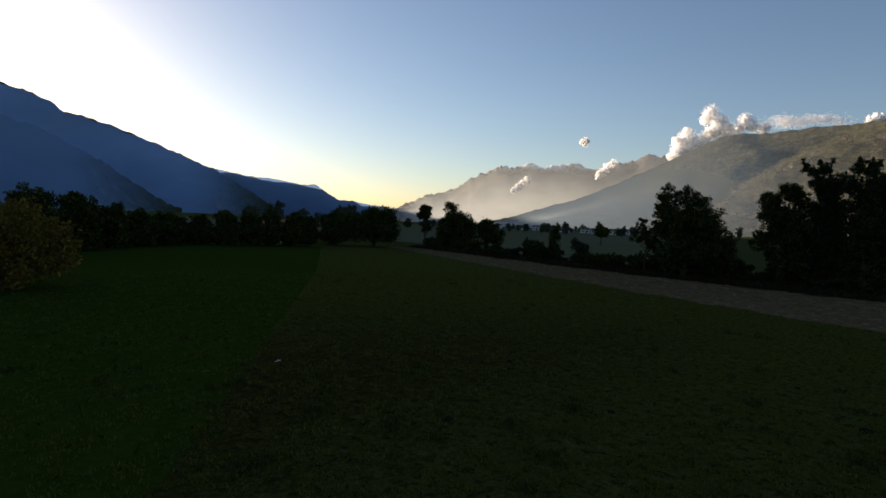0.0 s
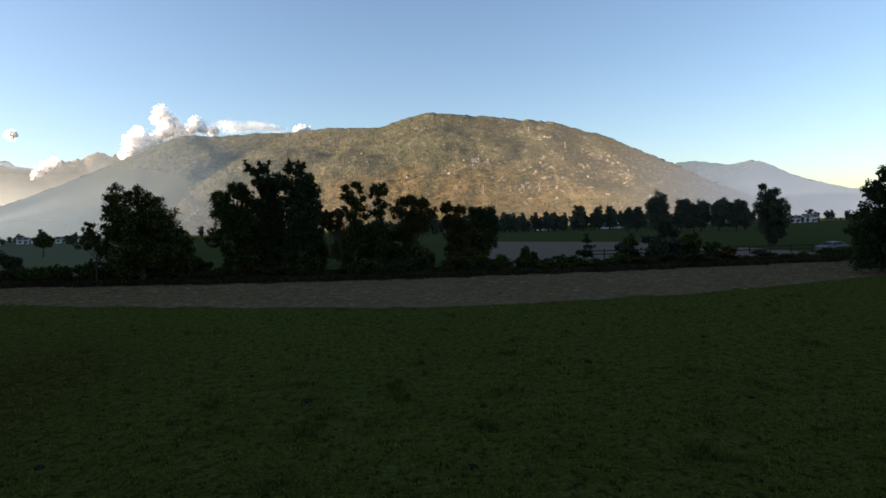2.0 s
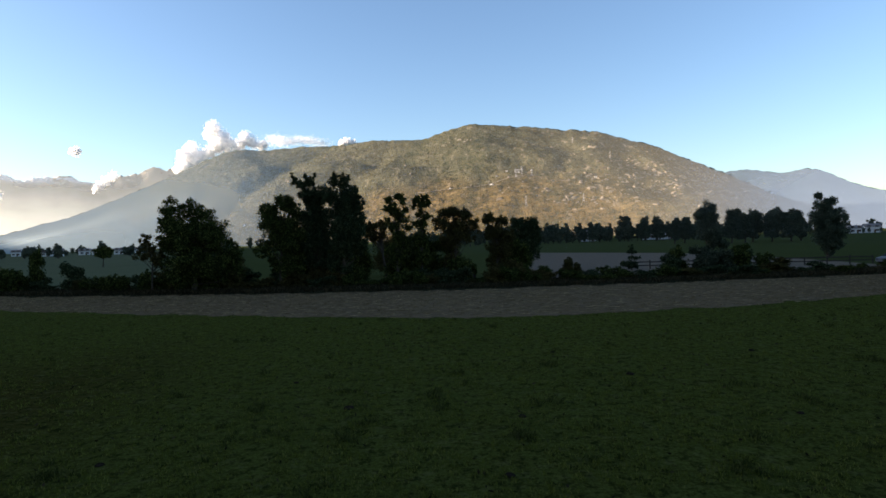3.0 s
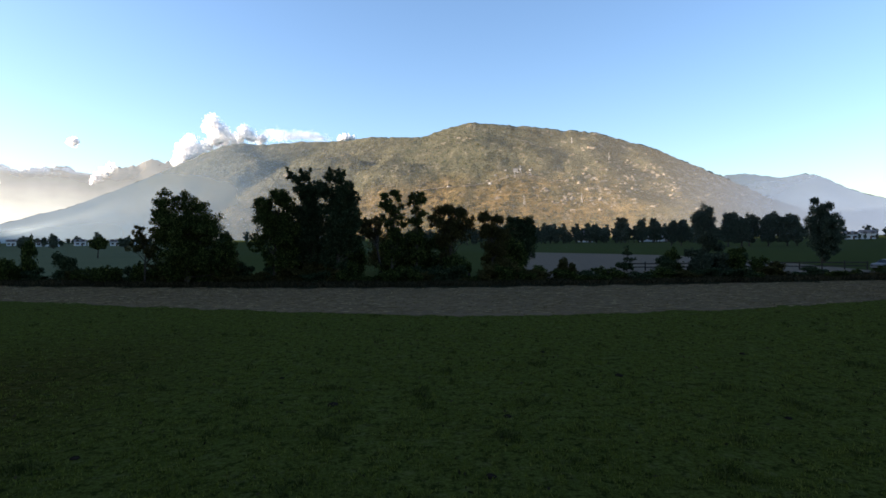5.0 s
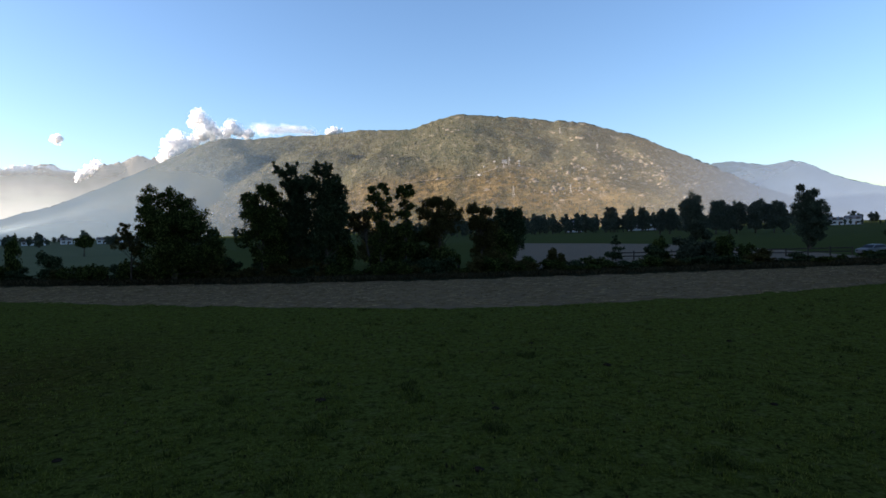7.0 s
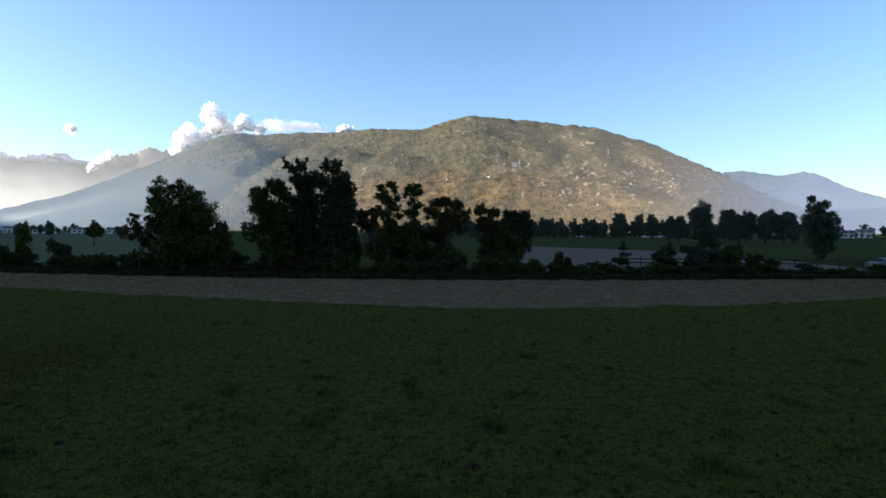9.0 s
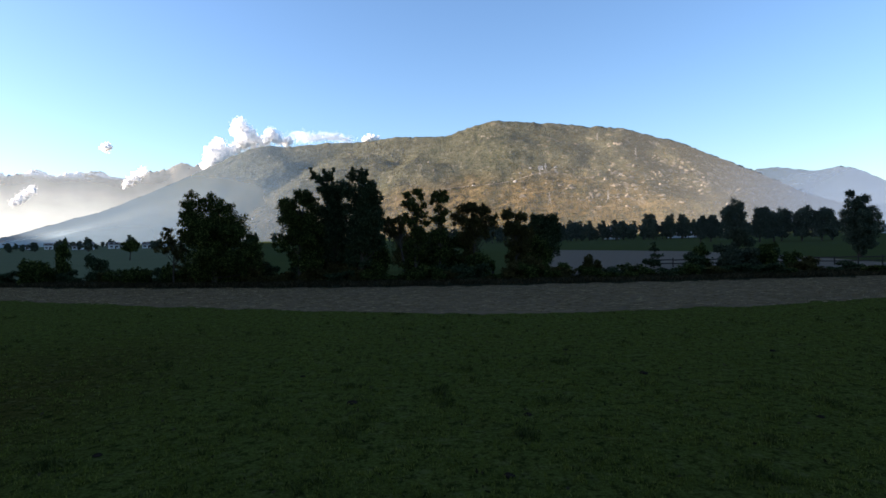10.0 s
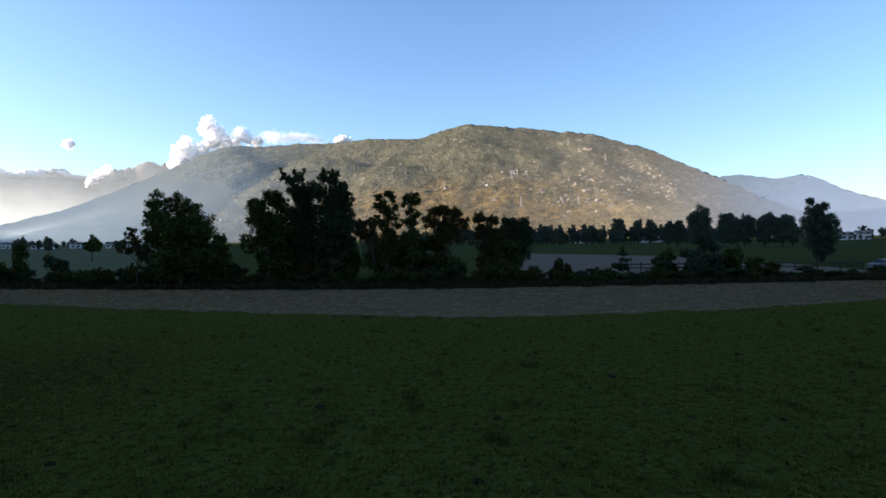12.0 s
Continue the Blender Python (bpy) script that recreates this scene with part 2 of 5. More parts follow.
TIMBER = bark_material("weathered_timber", (0.020, 0.017, 0.014), (0.060, 0.052, 0.045))
WALL = plain_material("white_render", (0.52, 0.51, 0.49), 0.9, 0.06, 1.0)
ROOF = plain_material("stone_roof", (0.17, 0.15, 0.14), 0.85, 0.25, 1.5)
TILE = plain_material("red_roof_tile", (0.26, 0.12, 0.08), 0.85, 0.25, 1.5)
GLASS = plain_material("dark_window", (0.03, 0.035, 0.04), 0.15, 0.1, 1.0)
SHUTTER = plain_material("brown_shutter", (0.09, 0.055, 0.035), 0.7, 0.2, 3.0)
ROCK = plain_material("pale_rock", (0.25, 0.21, 0.16), 0.95, 0.35, 0.08)
CROP = leaf_material("crop_leaf", (0.012, 0.023, 0.004), (0.026, 0.045, 0.008), (0.048, 0.074, 0.016), 0.7)
TUSSOCK = leaf_material("tussock_blade", (0.020, 0.027, 0.007), (0.042, 0.052, 0.013), (0.075, 0.082, 0.026), 0.7)
SCRUB = leaf_material("hillside_scrub", (0.034, 0.037, 0.016), (0.066, 0.063, 0.027), (0.125, 0.096, 0.040), 0.9)
HILL = hill_material()
WOODED = forest_slope_material()
SNOWY = snow_range_material()
CLOUD = cloud_material()
WISP = wisp_material()
# glow of sunlit haze, painted as the sheets' own tints
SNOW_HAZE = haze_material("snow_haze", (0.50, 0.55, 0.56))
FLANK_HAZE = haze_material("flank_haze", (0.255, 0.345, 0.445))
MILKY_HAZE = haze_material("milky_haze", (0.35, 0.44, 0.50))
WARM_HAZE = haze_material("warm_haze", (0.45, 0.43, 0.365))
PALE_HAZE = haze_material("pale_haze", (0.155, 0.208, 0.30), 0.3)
# blue veil of shaded air, painted as sheet colour
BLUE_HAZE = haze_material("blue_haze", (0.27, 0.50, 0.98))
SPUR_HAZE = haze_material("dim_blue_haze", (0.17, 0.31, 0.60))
# paler sheet tints painted as haze over far slopes and fields
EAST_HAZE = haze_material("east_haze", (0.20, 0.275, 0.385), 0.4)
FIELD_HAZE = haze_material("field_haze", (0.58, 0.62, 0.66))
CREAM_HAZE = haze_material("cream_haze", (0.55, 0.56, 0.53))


# ---- building blocks ----
def mesh_of(name, verts, faces, material, smooth_shade=False):
    me = bpy.data.meshes.new(name)
    me.from_pydata([tuple(v) for v in np.asarray(verts, float).tolist()], [], [tuple(f) for f in faces])
    me.materials.append(material)
    if smooth_shade:
        me.polygons.foreach_set("use_smooth", [True] * len(me.polygons))
    me.update()
    return me


def quads_mesh(name, corners, material):
    """Loose four-cornered pieces: corners is n x 4 x 3."""
    n = len(corners)
    return mesh_of(name, np.reshape(corners, (-1, 3)), np.arange(4 * n).reshape(n, 4).tolist(), material)


def link(name, me, parent=None, label=""):
    ob = new(name, me)
    if parent is not None:
        ob.parent = parent
    if label:
        tagged(ob, label)
    return ob


def part(name, bm, material, parent, label=""):
    me = bpy.data.meshes.new(name)
    bm.to_mesh(me)
    bm.free()
    me.materials.append(material)
    return link(name, me, parent, label)


def units(r, n):
    v = r.normal(size=(n, 3))
    return v / np.linalg.norm(v, axis=1, keepdims=True)


def leaf_quads(r, centres, size, droop=0.0):
    """Pointed leaves or sprays of leaves with a random turn."""
    n = len(centres)
    u = units(r, n)
    u[:, 2] -= droop
    u /= np.linalg.norm(u, axis=1, keepdims=True)
    w = np.cross(u, units(r, n))
    w /= np.linalg.norm(w, axis=1, keepdims=True) + 1e-9
    s = (size * r.uniform(0.55, 1.35, n))[:, None]
    return np.stack([centres - u * s, centres - w * s * 0.48, centres + u * s, centres + w * s * 0.48], 1)


def tube(verts, faces, points, radii, sides=7):
    """Adds a tapered tube along points."""
    base = len(verts)
    pts = [Vector(p) for p in points]
    for i, p in enumerate(pts):
        d = (pts[min(i + 1, len(pts) - 1)] - pts[max(i - 1, 0)]).normalized()
        a = d.cross(Vector((0.3, 1, 0.1))).normalized()
        b = d.cross(a)
        for k in range(sides):
            q = 2 * math.pi * k / sides
            verts.append(p + (a * math.cos(q) + b * math.sin(q)) * radii[i])
    for i in range(len(pts) - 1):
        for k in range(sides):
            k2 = (k + 1) % sides
            faces.append((base + i * sides + k, base + i * sides + k2, base + (i + 1) * sides + k2, base + (i + 1) * sides + k))
    faces.append(tuple(base + (len(pts) - 1) * sides + k for k in range(sides)))


def tree(name, at, lobes, material, label, seed, trunk=0.22, leaf=0.2, sprays=5200, lean=0.0, group="", clumps=70, gap=0.55, category="tree", puff=1.0, fill=0.1):
    """A tapered trunk with limbs and a crown of leaf sprays. lobes: (x, y, z, rx, ry, rz, weight), above the tree's foot."""
    r = np.random.default_rng(seed)
    root = new(name)
    root.location = at
    tagged(root, label, category, group)
    weights = np.array([l[6] for l in lobes], float)
    weights /= weights.sum()
    picks = r.choice(len(lobes), clumps, p=weights)
    lob = np.array([l[:6] for l in lobes], float)[picks]
    shell = units(r, clumps) * (0.88 * r.uniform(0.08, 1.0, clumps) ** 0.42)[:, None]
    heart = lob[:, :3] + shell * lob[:, 3:]
    spread = np.clip(lob[:, 3:].mean(1) * puff * r.uniform(0.18, 0.44, clumps), 0.18, 1.4)
    share = spread ** 2.0
    count = np.maximum(10, (1.75 * sprays * share / share.sum()).astype(int))
    stretch = r.uniform(0.55, 1.4, (clumps, 3))
    centres = np.concatenate([h + units(r, k) * (r.uniform(0.02, 1.0, k) ** 0.45)[:, None] * e * s * gap * 1.75 + r.normal(size=(k, 3)) * s * 0.15 for h, s, k, e in zip(heart, spread, count, stretch)])
    loose = int(len(centres) * fill)
    body = np.array([l[:6] for l in lobes], float)[r.choice(len(lobes), loose, p=weights)]
    centres = np.concatenate([centres, body[:, :3] + units(r, loose) * (r.uniform(0.1, 1.0, loose) ** 0.5)[:, None] * body[:, 3:] * r.uniform(0.45, 0.88, (loose, 1))])
    centres[:, 0] += lean * np.maximum(centres[:, 2], 0)
    centres[:, 2] = np.maximum(centres[:, 2], 0.15)
    link("crown", quads_mesh("crown", leaf_quads(r, centres, leaf, 0.25), material), root)
    verts, faces = [], []
    top = max(l[2] for l in lobes) * 0.9
    stem = [Vector((lean * top * f + 0.12 * math.sin(3 * f + seed), 0.1 * math.cos(2.3 * f + seed), top * f)) for f in (-0.03, 0.1, 0.25, 0.45, 0.7, 1.0)]
    tube(verts, faces, stem, [trunk * 1.35, trunk, trunk * 0.85, trunk * 0.62, trunk * 0.4, trunk * 0.12])
    limbs = []
    for i in range(min(22, clumps // 3)):
        tip = Vector(heart[i])
        tip.x += lean * tip.z
        f = min(0.85, max(0.12, tip.z / max(top, 0.1) * 0.62))
        a = stem[0].lerp(stem[-1], f)
        mid = a.lerp(tip, 0.55) + Vector((0, 0, -0.06 * (tip - a).length))
        limbs.append(([a, mid, tip], [trunk * 0.34, trunk * 0.2, trunk * 0.05]))
    whole = sprays >= 2500
    for line, thick in limbs if not whole else limbs[9:]:
        tube(verts, faces, line, thick, 5)
    bole = link("trunk", mesh_of("trunk", verts, faces, BARK, True), root)
    for line, thick in limbs[:9] if whole else ():
        v, f = [], []
        tube(v, f, line, thick, 6)
        link("limb", mesh_of("limb", v, f, BARK, True), bole)
    return root


def ragged(seed, h, w, n=9):
    """Uneven boughs stacked into a tall crown."""
    r = np.random.default_rng(seed)
    lobes = [(0, 0, h * 0.54, w * 0.80, w * 0.6, h * 0.42, 4.6), (0, 0, h * 0.26, w * 0.66, w * 0.5, h * 0.15, 1.2)]
    for k in range(n):
        f = 0.16 + 0.70 * (k + r.uniform(0.1, 0.9)) / n
        env = w * math.sin(math.pi * min(0.97, f ** 0.85 * 0.93 + 0.03)) ** 0.7
        lobes.append((r.uniform(-0.75, 0.75) * env, r.uniform(-0.5, 0.5) * env, h * f, env * r.uniform(0.25, 0.42) + 0.3, env * 0.4 + 0.2, h * r.uniform(0.07, 0.13), 0.45 + 0.5 * env / w))
    return lobes


def az_point(az, dist, z=0.0):
    a = radians(az)
    return Vector((-math.sin(a) * dist, math.cos(a) * dist, z))


# ---- ground ----
def ground_sheet():
    rings = [0.0] + [2.0 * 1.17 ** k for k in range(50) if 2.0 * 1.17 ** k < 4800] + [4900.0]
    spokes = 96
    verts = [(0.0, 0.0, 0.0)]
    for r in rings[1:]:
        for k in range(spokes):
            q = 2 * math.pi * k / spokes
            verts.append((r * math.cos(q), r * math.sin(q), 0.0))
    faces = [(0, 1 + k, 1 + (k + 1) % spokes) for k in range(spokes)]
    for i in range(len(rings) - 2):
        o, p = 1 + i * spokes, 1 + (i + 1) * spokes
        faces += [(o + k, p + k, p + (k + 1) % spokes, o + (k + 1) % spokes) for k in range(spokes)]
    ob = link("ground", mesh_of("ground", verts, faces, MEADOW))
    return tagged(ob, "flat mown green meadow with brownish worn patches", "meadow", kind="structure")


ground_sheet()


def near_edge(x):
    return 37.0 + 9.2 * (math.sqrt(1 + ((x - 8) / 20) ** 2) - 1)


def far_edge(x):
    return 57.8 + (15.5 if x < 5 else 6.0) * (math.sqrt(1 + ((x - 5) / 45) ** 2) - 1)


def ribbon(name, low, high, x0, x1, z, material, label, category, step=1.5, cross=1, hump=0.0, rough=0.0, kind="structure"):
    xs = np.arange(x0, x1 + step, step)
    verts, faces = [], []
    for x in xs:
        a, b = low(x), high(x)
        for j in range(cross + 1):
            f = j / cross
            y = a + (b - a) * f
            dz = hump * math.sin(math.pi * f) if cross > 1 else 0.0
            edge = rough * (noise.noise((x * 0.35, y * 0.1, 3.0)) + 0.6 * noise.noise((x * 1.6, y * 0.3, 7.0))) if j in (0, cross) else 0.0
            verts.append((x, y + edge, z + dz + (0.3 * hump * noise.noise((x * 0.5, y, 1.0)) if 0 < j < cross else 0.0)))
    w = cross + 1
    for i in range(len(xs) - 1):
        for j in range(cross):
            faces.append((i * w + j, (i + 1) * w + j, (i + 1) * w + j + 1, i * w + j + 1))
    return tagged(link(name, mesh_of(name, verts, faces, material, True)), label, category, kind=kind)


ribbon("stubble_strip", near_edge, far_edge, -86, 110, 0.012, STUBBLE, "pale brown strip of harvested maize stubble", "field", 0.4, 1, rough=1.3)
ribbon("hedge_bank", lambda x: far_edge(x) - 0.3, lambda x: far_edge(x) + 6.5, -86, 110, 0.016, VERGE, "overgrown bank along the hedgerow, darkened for its shade", "bank", 0.6, 6, 0.35, rough=2.2)
def field(name, corners, z, material, label):
    """A flat field with straight edges."""
    return tagged(link(name, mesh_of(name, [(x, y, z) for x, y in corners], [tuple(range(len(corners)))], material)), label, "field", kind="structure")


ribbon("far_pasture", lambda x: far_edge(min(110, max(x, -86))) + 5.5, lambda x: 900.0, -620, 700, 0.020, PASTURE, "green pasture on the valley floor", "field", 6.0)
field("dry_pasture", [(-620, 150), (-90, 92), (-60, 80), (-34, 72), (-26, 73), (-34, 92), (-330, 900), (-620, 900)], 0.026, HAZY_PASTURE, "pasture on the valley floor, greyed for haze")
field("harrowed_field", [(10.6, 67), (24, 66.5), (40, 67), (57, 70), (58.5, 84), (60, 98), (59.5, 118), (55, 138), (46, 152), (30, 172), (26, 174)], 0.026, PLOUGH, "bare grey brown harrowed field beyond the fence")


def lush_field():
    verts = [(-9.0, -2.0, 0.012), (-11.6, 2.3, 0.012), (-16.4, 6.1, 0.012), (-25.0, 12.7, 0.012), (-34.5, 20.0, 0.012), (-48.0, 30.4, 0.012), (-86.0, 57.0, 0.012), (-110.0, 40.0, 0.012), (-90.0, -40.0, 0.012), (-9.0, -40.0, 0.012)]
    return tagged(link("lush_field", mesh_of("lush_field", verts, [tuple(range(10))], LUSH)), "lush dark green crop beside the mown meadow", "field", kind="structure")


lush_field()


# ---- mountains ----
SWEEP = np.array([-1.0, -0.6, -0.2, 0.2, 0.6, 1.0])


class Range:
    """A mountainside between a foot and a crest line: stops give the crest's height angle along the compass."""

    def __init__(self, stops, foot, crest, relief, seed, power=1.0, steps=70, density=0.25, teeth=0.0, skew=0.0, ribs=(), turn=0.0, blend=2.4):
        self.stops, self.foot, self.crest, self.relief, self.seed, self.power, self.steps, self.density, self.teeth = stops, foot, crest, relief, seed, power, steps, density, teeth
        self.skew, self.ribs, self.turn, self.blend = skew, ribs, turn, blend
        self.turns, self.rises = np.array([-q[0] for q in stops], float), np.array([q[1] for q in stops], float)

    def height(self, az, s):
        reach = 0.3 + self.blend * max(0.0, 1.0 - s)
        el = float(np.interp(reach * SWEEP - az, self.turns, self.rises).mean())
        top = self.far(az, 1.0) * math.tan(radians(max(el, 0.05)))
        p = az_point(az, self.far(az, s))
        warp = 160.0 * noise.noise(Vector((p.x / 600.0, p.y / 600.0, self.seed)))
        gully = noise.fractal(Vector(((p.x + 0.55 * p.y + warp) / 520.0, (p.y - 0.2 * p.x) / 760.0, self.seed)), 0.9, 2.0, 3)
        fine = noise.fractal(Vector((p.x / 130.0, p.y / 150.0, self.seed)), 0.8, 2.0, 4)
        body = 4 * max(0.0, s) * max(0.0, 1.0 - s)
        z = top * max(0.0, s) ** self.power + self.relief * (gully + fine * 0.24) * body
        for low, up, wide, rise in self.ribs:
            off = (az - (low + (up - low) * s)) / wide
            if abs(off) < 3.0:
                z += rise * body * math.exp(-off * off)
        z += self.teeth * noise.fractal(Vector((az * 2.4, self.seed, 0.5)), 0.7, 2.0, 5) * max(0.0, s) ** 14
        return max(-3.0, z)

    def far(self, az, s):
        """How far the slope lies; with a skew the range stands aslant to the view."""
        return (self.foot + (self.crest - self.foot) * s) * self.slant(az)

    def slant(self, az):
        f = min(1.0, max(0.0, (az + 8.0) / 30.0))
        return 1 + self.skew * az + self.turn * f * f * (3 - 2 * f)

    def point(self, az, s):
        return az_point(az, self.far(az, s), self.height(az, s))

    def seen_at(self, az, el):
        """The place on the slope that shows at that height angle."""
        for k in range(200):
            s = k / 200
            p = self.point(az, s)
            if math.degrees(math.atan2(p.z - EYE, math.hypot(p.x, p.y))) >= el:
                return p
        return self.point(az, 1.0)

    def build(self, name, material, label, back=260.0):
        lo, hi = self.stops[-1][0], self.stops[0][0]
        n = int((hi - lo) / self.density) + 1
        verts, faces = [], []
        w = self.steps + 3
        for i in range(n):
            az = lo + (hi - lo) * i / (n - 1)
            for j in range(self.steps + 1):
                verts.append(self.point(az, j / self.steps))
            top = verts[-1]
            verts.append(az_point(az, self.far(az, 1.0) + back * 0.5, top.z * 0.8))
            verts.append(az_point(az, self.far(az, 1.0) + back, -3.0))
        for i in range(n - 1):
            for j in range(w - 1):
                faces.append((i * w + j, i * w + j + 1, (i + 1) * w + j + 1, (i + 1) * w + j))
        ob = link(name, mesh_of(name, verts, faces, material, True))
        return tagged(ob, label, "mountain", kind="structure")


hill = Range([(40, 0.2), (37, 0.9), (35, 1.6), (33, 2.2), (31, 2.8), (29.6, 3.4), (27, 4.6), (24.8, 5.6), (23, 6.5), (21.1, 7.5), (19.2, 8.4), (17.6, 8.75), (16.2, 8.65), (14.2, 8.8), (11.8, 9.1), (9.7, 9.05), (5.4, 9.65), (0.5, 9.6), (-1.3, 10.3), (-4, 10.95),
              (-6.6, 10.75), (-10.3, 10.35), (-12, 10.1), (-16, 9.6), (-21, 7.95), (-24.2, 6.35), (-26.5, 5.25), (-28.5, 4.1), (-30.7, 2.9), (-33, 2.0), (-36, 1.0), (-40, 0.3)], 1450, 2480, 40.0, 3.0, 0.95, 90, 0.22, 5.0, 0.0046,
             [(22.5, 10.0, 1.2, -20), (18.5, 6.5, 1.8, 13), (29.5, 18.5, 1.8, 16), (-1.5, -7.0, 1.5, 5), (9.5, 3.0, 1.0, -14), (-9.0, -8.0, 5.0, 10), (-12.0, -6.0, 0.8, -3), (-21.0, -13.0, 1.6, 7), (-27.0, -18.0, 1.5, 8)], 0.235)
hill.build("mountain_sunlit", HILL, "sunlit rocky mountain with olive scrub and ochre autumn slopes")
shade = Range([(150, 8), (120, 12.5), (100, 12), (90, 11), (84, 9.9), (80.8, 9.4), (78.8, 8.95), (77.8, 8.5), (76.6, 7.65), (75.2, 7.45), (73.7, 7.2), (71.1, 6.25), (69.8, 5.8), (68, 5.05), (65.5, 4.15), (63.5, 3.0), (62, 1.9), (60.5, 0.8), (59, 0.2)],
              2900, 3900, 90.0, 11.0, 1.0, 60, 0.3, 12.0, blend=0.8)
shade.build("mountain_shaded", WOODED, "steep wooded mountain in blue shade")
shoulder = Range([(150, 5), (120, 8.5), (100, 8), (90, 7.6), (80.8, 6.9), (78.3, 6.35), (76.5, 5.2), (74, 4.05), (72, 2.6), (69.7, 1.2), (67.8, 0.3)], 1800, 2500, 60.0, 17.0, 0.9, 50, 0.3, 10.0)
shoulder.build("mountain_shoulder", WOODED, "dark wooded shoulder before the shaded mountain")
spur = Range([(70, 2.5), (67, 3.8), (65.2, 4.1), (62.4, 3.57), (60, 3.45), (57.1, 3.0), (56.2, 3.2), (55.3, 2.55), (54, 1.75), (52.8, 1.75), (51.2, 1.5), (50, 0.9), (48.5, 0.2)], 4500, 4720, 20.0, 5.0, 1.0, 40, 0.2, 5.0, blend=0.0)
spur.build("mountain_spur", WOODED, "lower wooded ridge in blue shade")
snows = Range([(49, 0.9), (47.7, 1.65), (46.7, 2.1), (45.1, 2.75), (43.5, 3.05), (41.4, 4.3), (39.8, 5.05), (38.4, 5.8), (37.7, 5.55), (36.7, 5.7), (35.6, 6.0), (34.7, 5.55), (33.4, 5.85), (31.4, 6.1), (30.4, 5.75), (29.3, 5.6), (27.2, 6.2), (26, 6.5), (24.7, 7.05), (24, 6.75), (22.8, 6.85), (18, 5.0)],
              3600, 4500, 60.0, 21.0, 1.0, 50, 0.12, 20.0)
snows.build("mountain_range_snowy", SNOWY, "hazy high range with snow patches along its crest")
pale = Range([(60, 0.8), (56, 1.3), (55, 1.4), (53.3, 1.25), (51.3, 1.5), (49.1, 1.3), (47.7, 1.0), (45, 0.6), (42, 0.3)], 4800, 4840, 8.0, 8.0, 1.0, 20, 0.3, 6.0)
pale.build("mountain_distant", SNOWY, "pale distant ridge closing the valley", 40.0)
east = Range([(-23, 4.6), (-26.9, 5.1), (-28.6, 5.2), (-30, 4.9), (-31.5, 4.65), (-33.1, 5.0), (-34.5, 4.35), (-37, 3.0), (-39, 2.4), (-44, 1.2), (-50, 0.3)], 3500, 4300, 80.0, 15.0, 1.0, 50, 0.25, 8.0)
east.build("mountain_far", WOODED, "hazy blue grey mountain behind the sunlit slope")


# ---- haze painted on thin sheets across the valley ----
def haze_sheet(name, behind, az0, az1, dist, share, thick, fade, label, material, dense=0.35, rim=0.5):
    """A see-through sheet painted as haze before a mountainside, lower than its crest."""
    n, rows = 80, 8
    verts, faces, dens = [], [], []
    for i in range(n + 1):
        f = i / n
        az = az0 + (az1 - az0) * f
        away = dist
        side = min(1.0, f / fade[0] if fade[0] else 1.0) * min(1.0, (1 - f) / fade[1] if fade[1] else 1.0)
        side = side * side * (3 - 2 * side)
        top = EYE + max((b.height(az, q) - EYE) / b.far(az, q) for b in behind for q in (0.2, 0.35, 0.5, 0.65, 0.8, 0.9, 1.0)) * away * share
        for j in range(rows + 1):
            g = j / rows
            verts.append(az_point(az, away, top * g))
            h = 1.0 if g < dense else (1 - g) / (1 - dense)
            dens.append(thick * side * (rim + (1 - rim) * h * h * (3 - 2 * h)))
    w = rows + 1
    for i in range(n):
        for j in range(rows):
            faces.append((i * w + j, (i + 1) * w + j, (i + 1) * w + j + 1, i * w + j + 1))
    me = mesh_of(name, verts, faces, material, True)
    layer = me.attributes.new("thickness", "FLOAT", "POINT")
    layer.data.foreach_set("value", dens)
    return tagged(link(name, me), label, "haze", kind="structure")


haze_sheet("haze_snowy_range", [snows], 49, 18.5, 3500, 0.998, 0.92, (0.1, 0.0), "sheet painted as white haze below the snowy range", SNOW_HAZE, 0.22, 0.40)
haze_sheet("haze_hill_flank", [hill], 40, -6, 1340, 0.999, 0.60, (0.02, 0.85), "sheet painted as thin grey blue haze over the mountain flank", FLANK_HAZE, 0.5, 0.88)
haze_sheet("haze_valley_side", [hill], 42, 20, 1300, 0.80, 0.92, (0.02, 0.75), "sheet painted as low white haze along the mountain flank", MILKY_HAZE, 0.3, 0.0)
haze_sheet("haze_hill", [hill], 14, -37, 1180, 0.996, 0.36, (0.3, 0.05), "sheet painted as faint haze before the sunlit mountain", WARM_HAZE, 0.5, 0.9)
haze_sheet("haze_valley_mouth", [hill, east], -20, -52, 1150, 0.997, 0.80, (0.5, 0.05), "sheet painted as pale sunlit haze in the valley mouth", PALE_HAZE, 0.5, 0.84)
haze_sheet("haze_far_mountain", [east], -22, -51, 3440, 0.998, 0.66, (0.0, 0.1), "sheet painted as bluish haze before the far mountain", EAST_HAZE, 0.5, 0.85)
haze_sheet("haze_shaded_mountain", [shade], 118, 60, 2750, 0.99, 0.62, (0.1, 0.14), "sheet painted as bluish haze before the shaded mountain", BLUE_HAZE, 0.2, 0.9)
haze_sheet("haze_shoulder", [shoulder], 118, 67, 1750, 1.0, 0.46, (0.1, 0.2), "sheet painted as bluish haze before the dark shoulder", BLUE_HAZE, 0.3, 0.9)
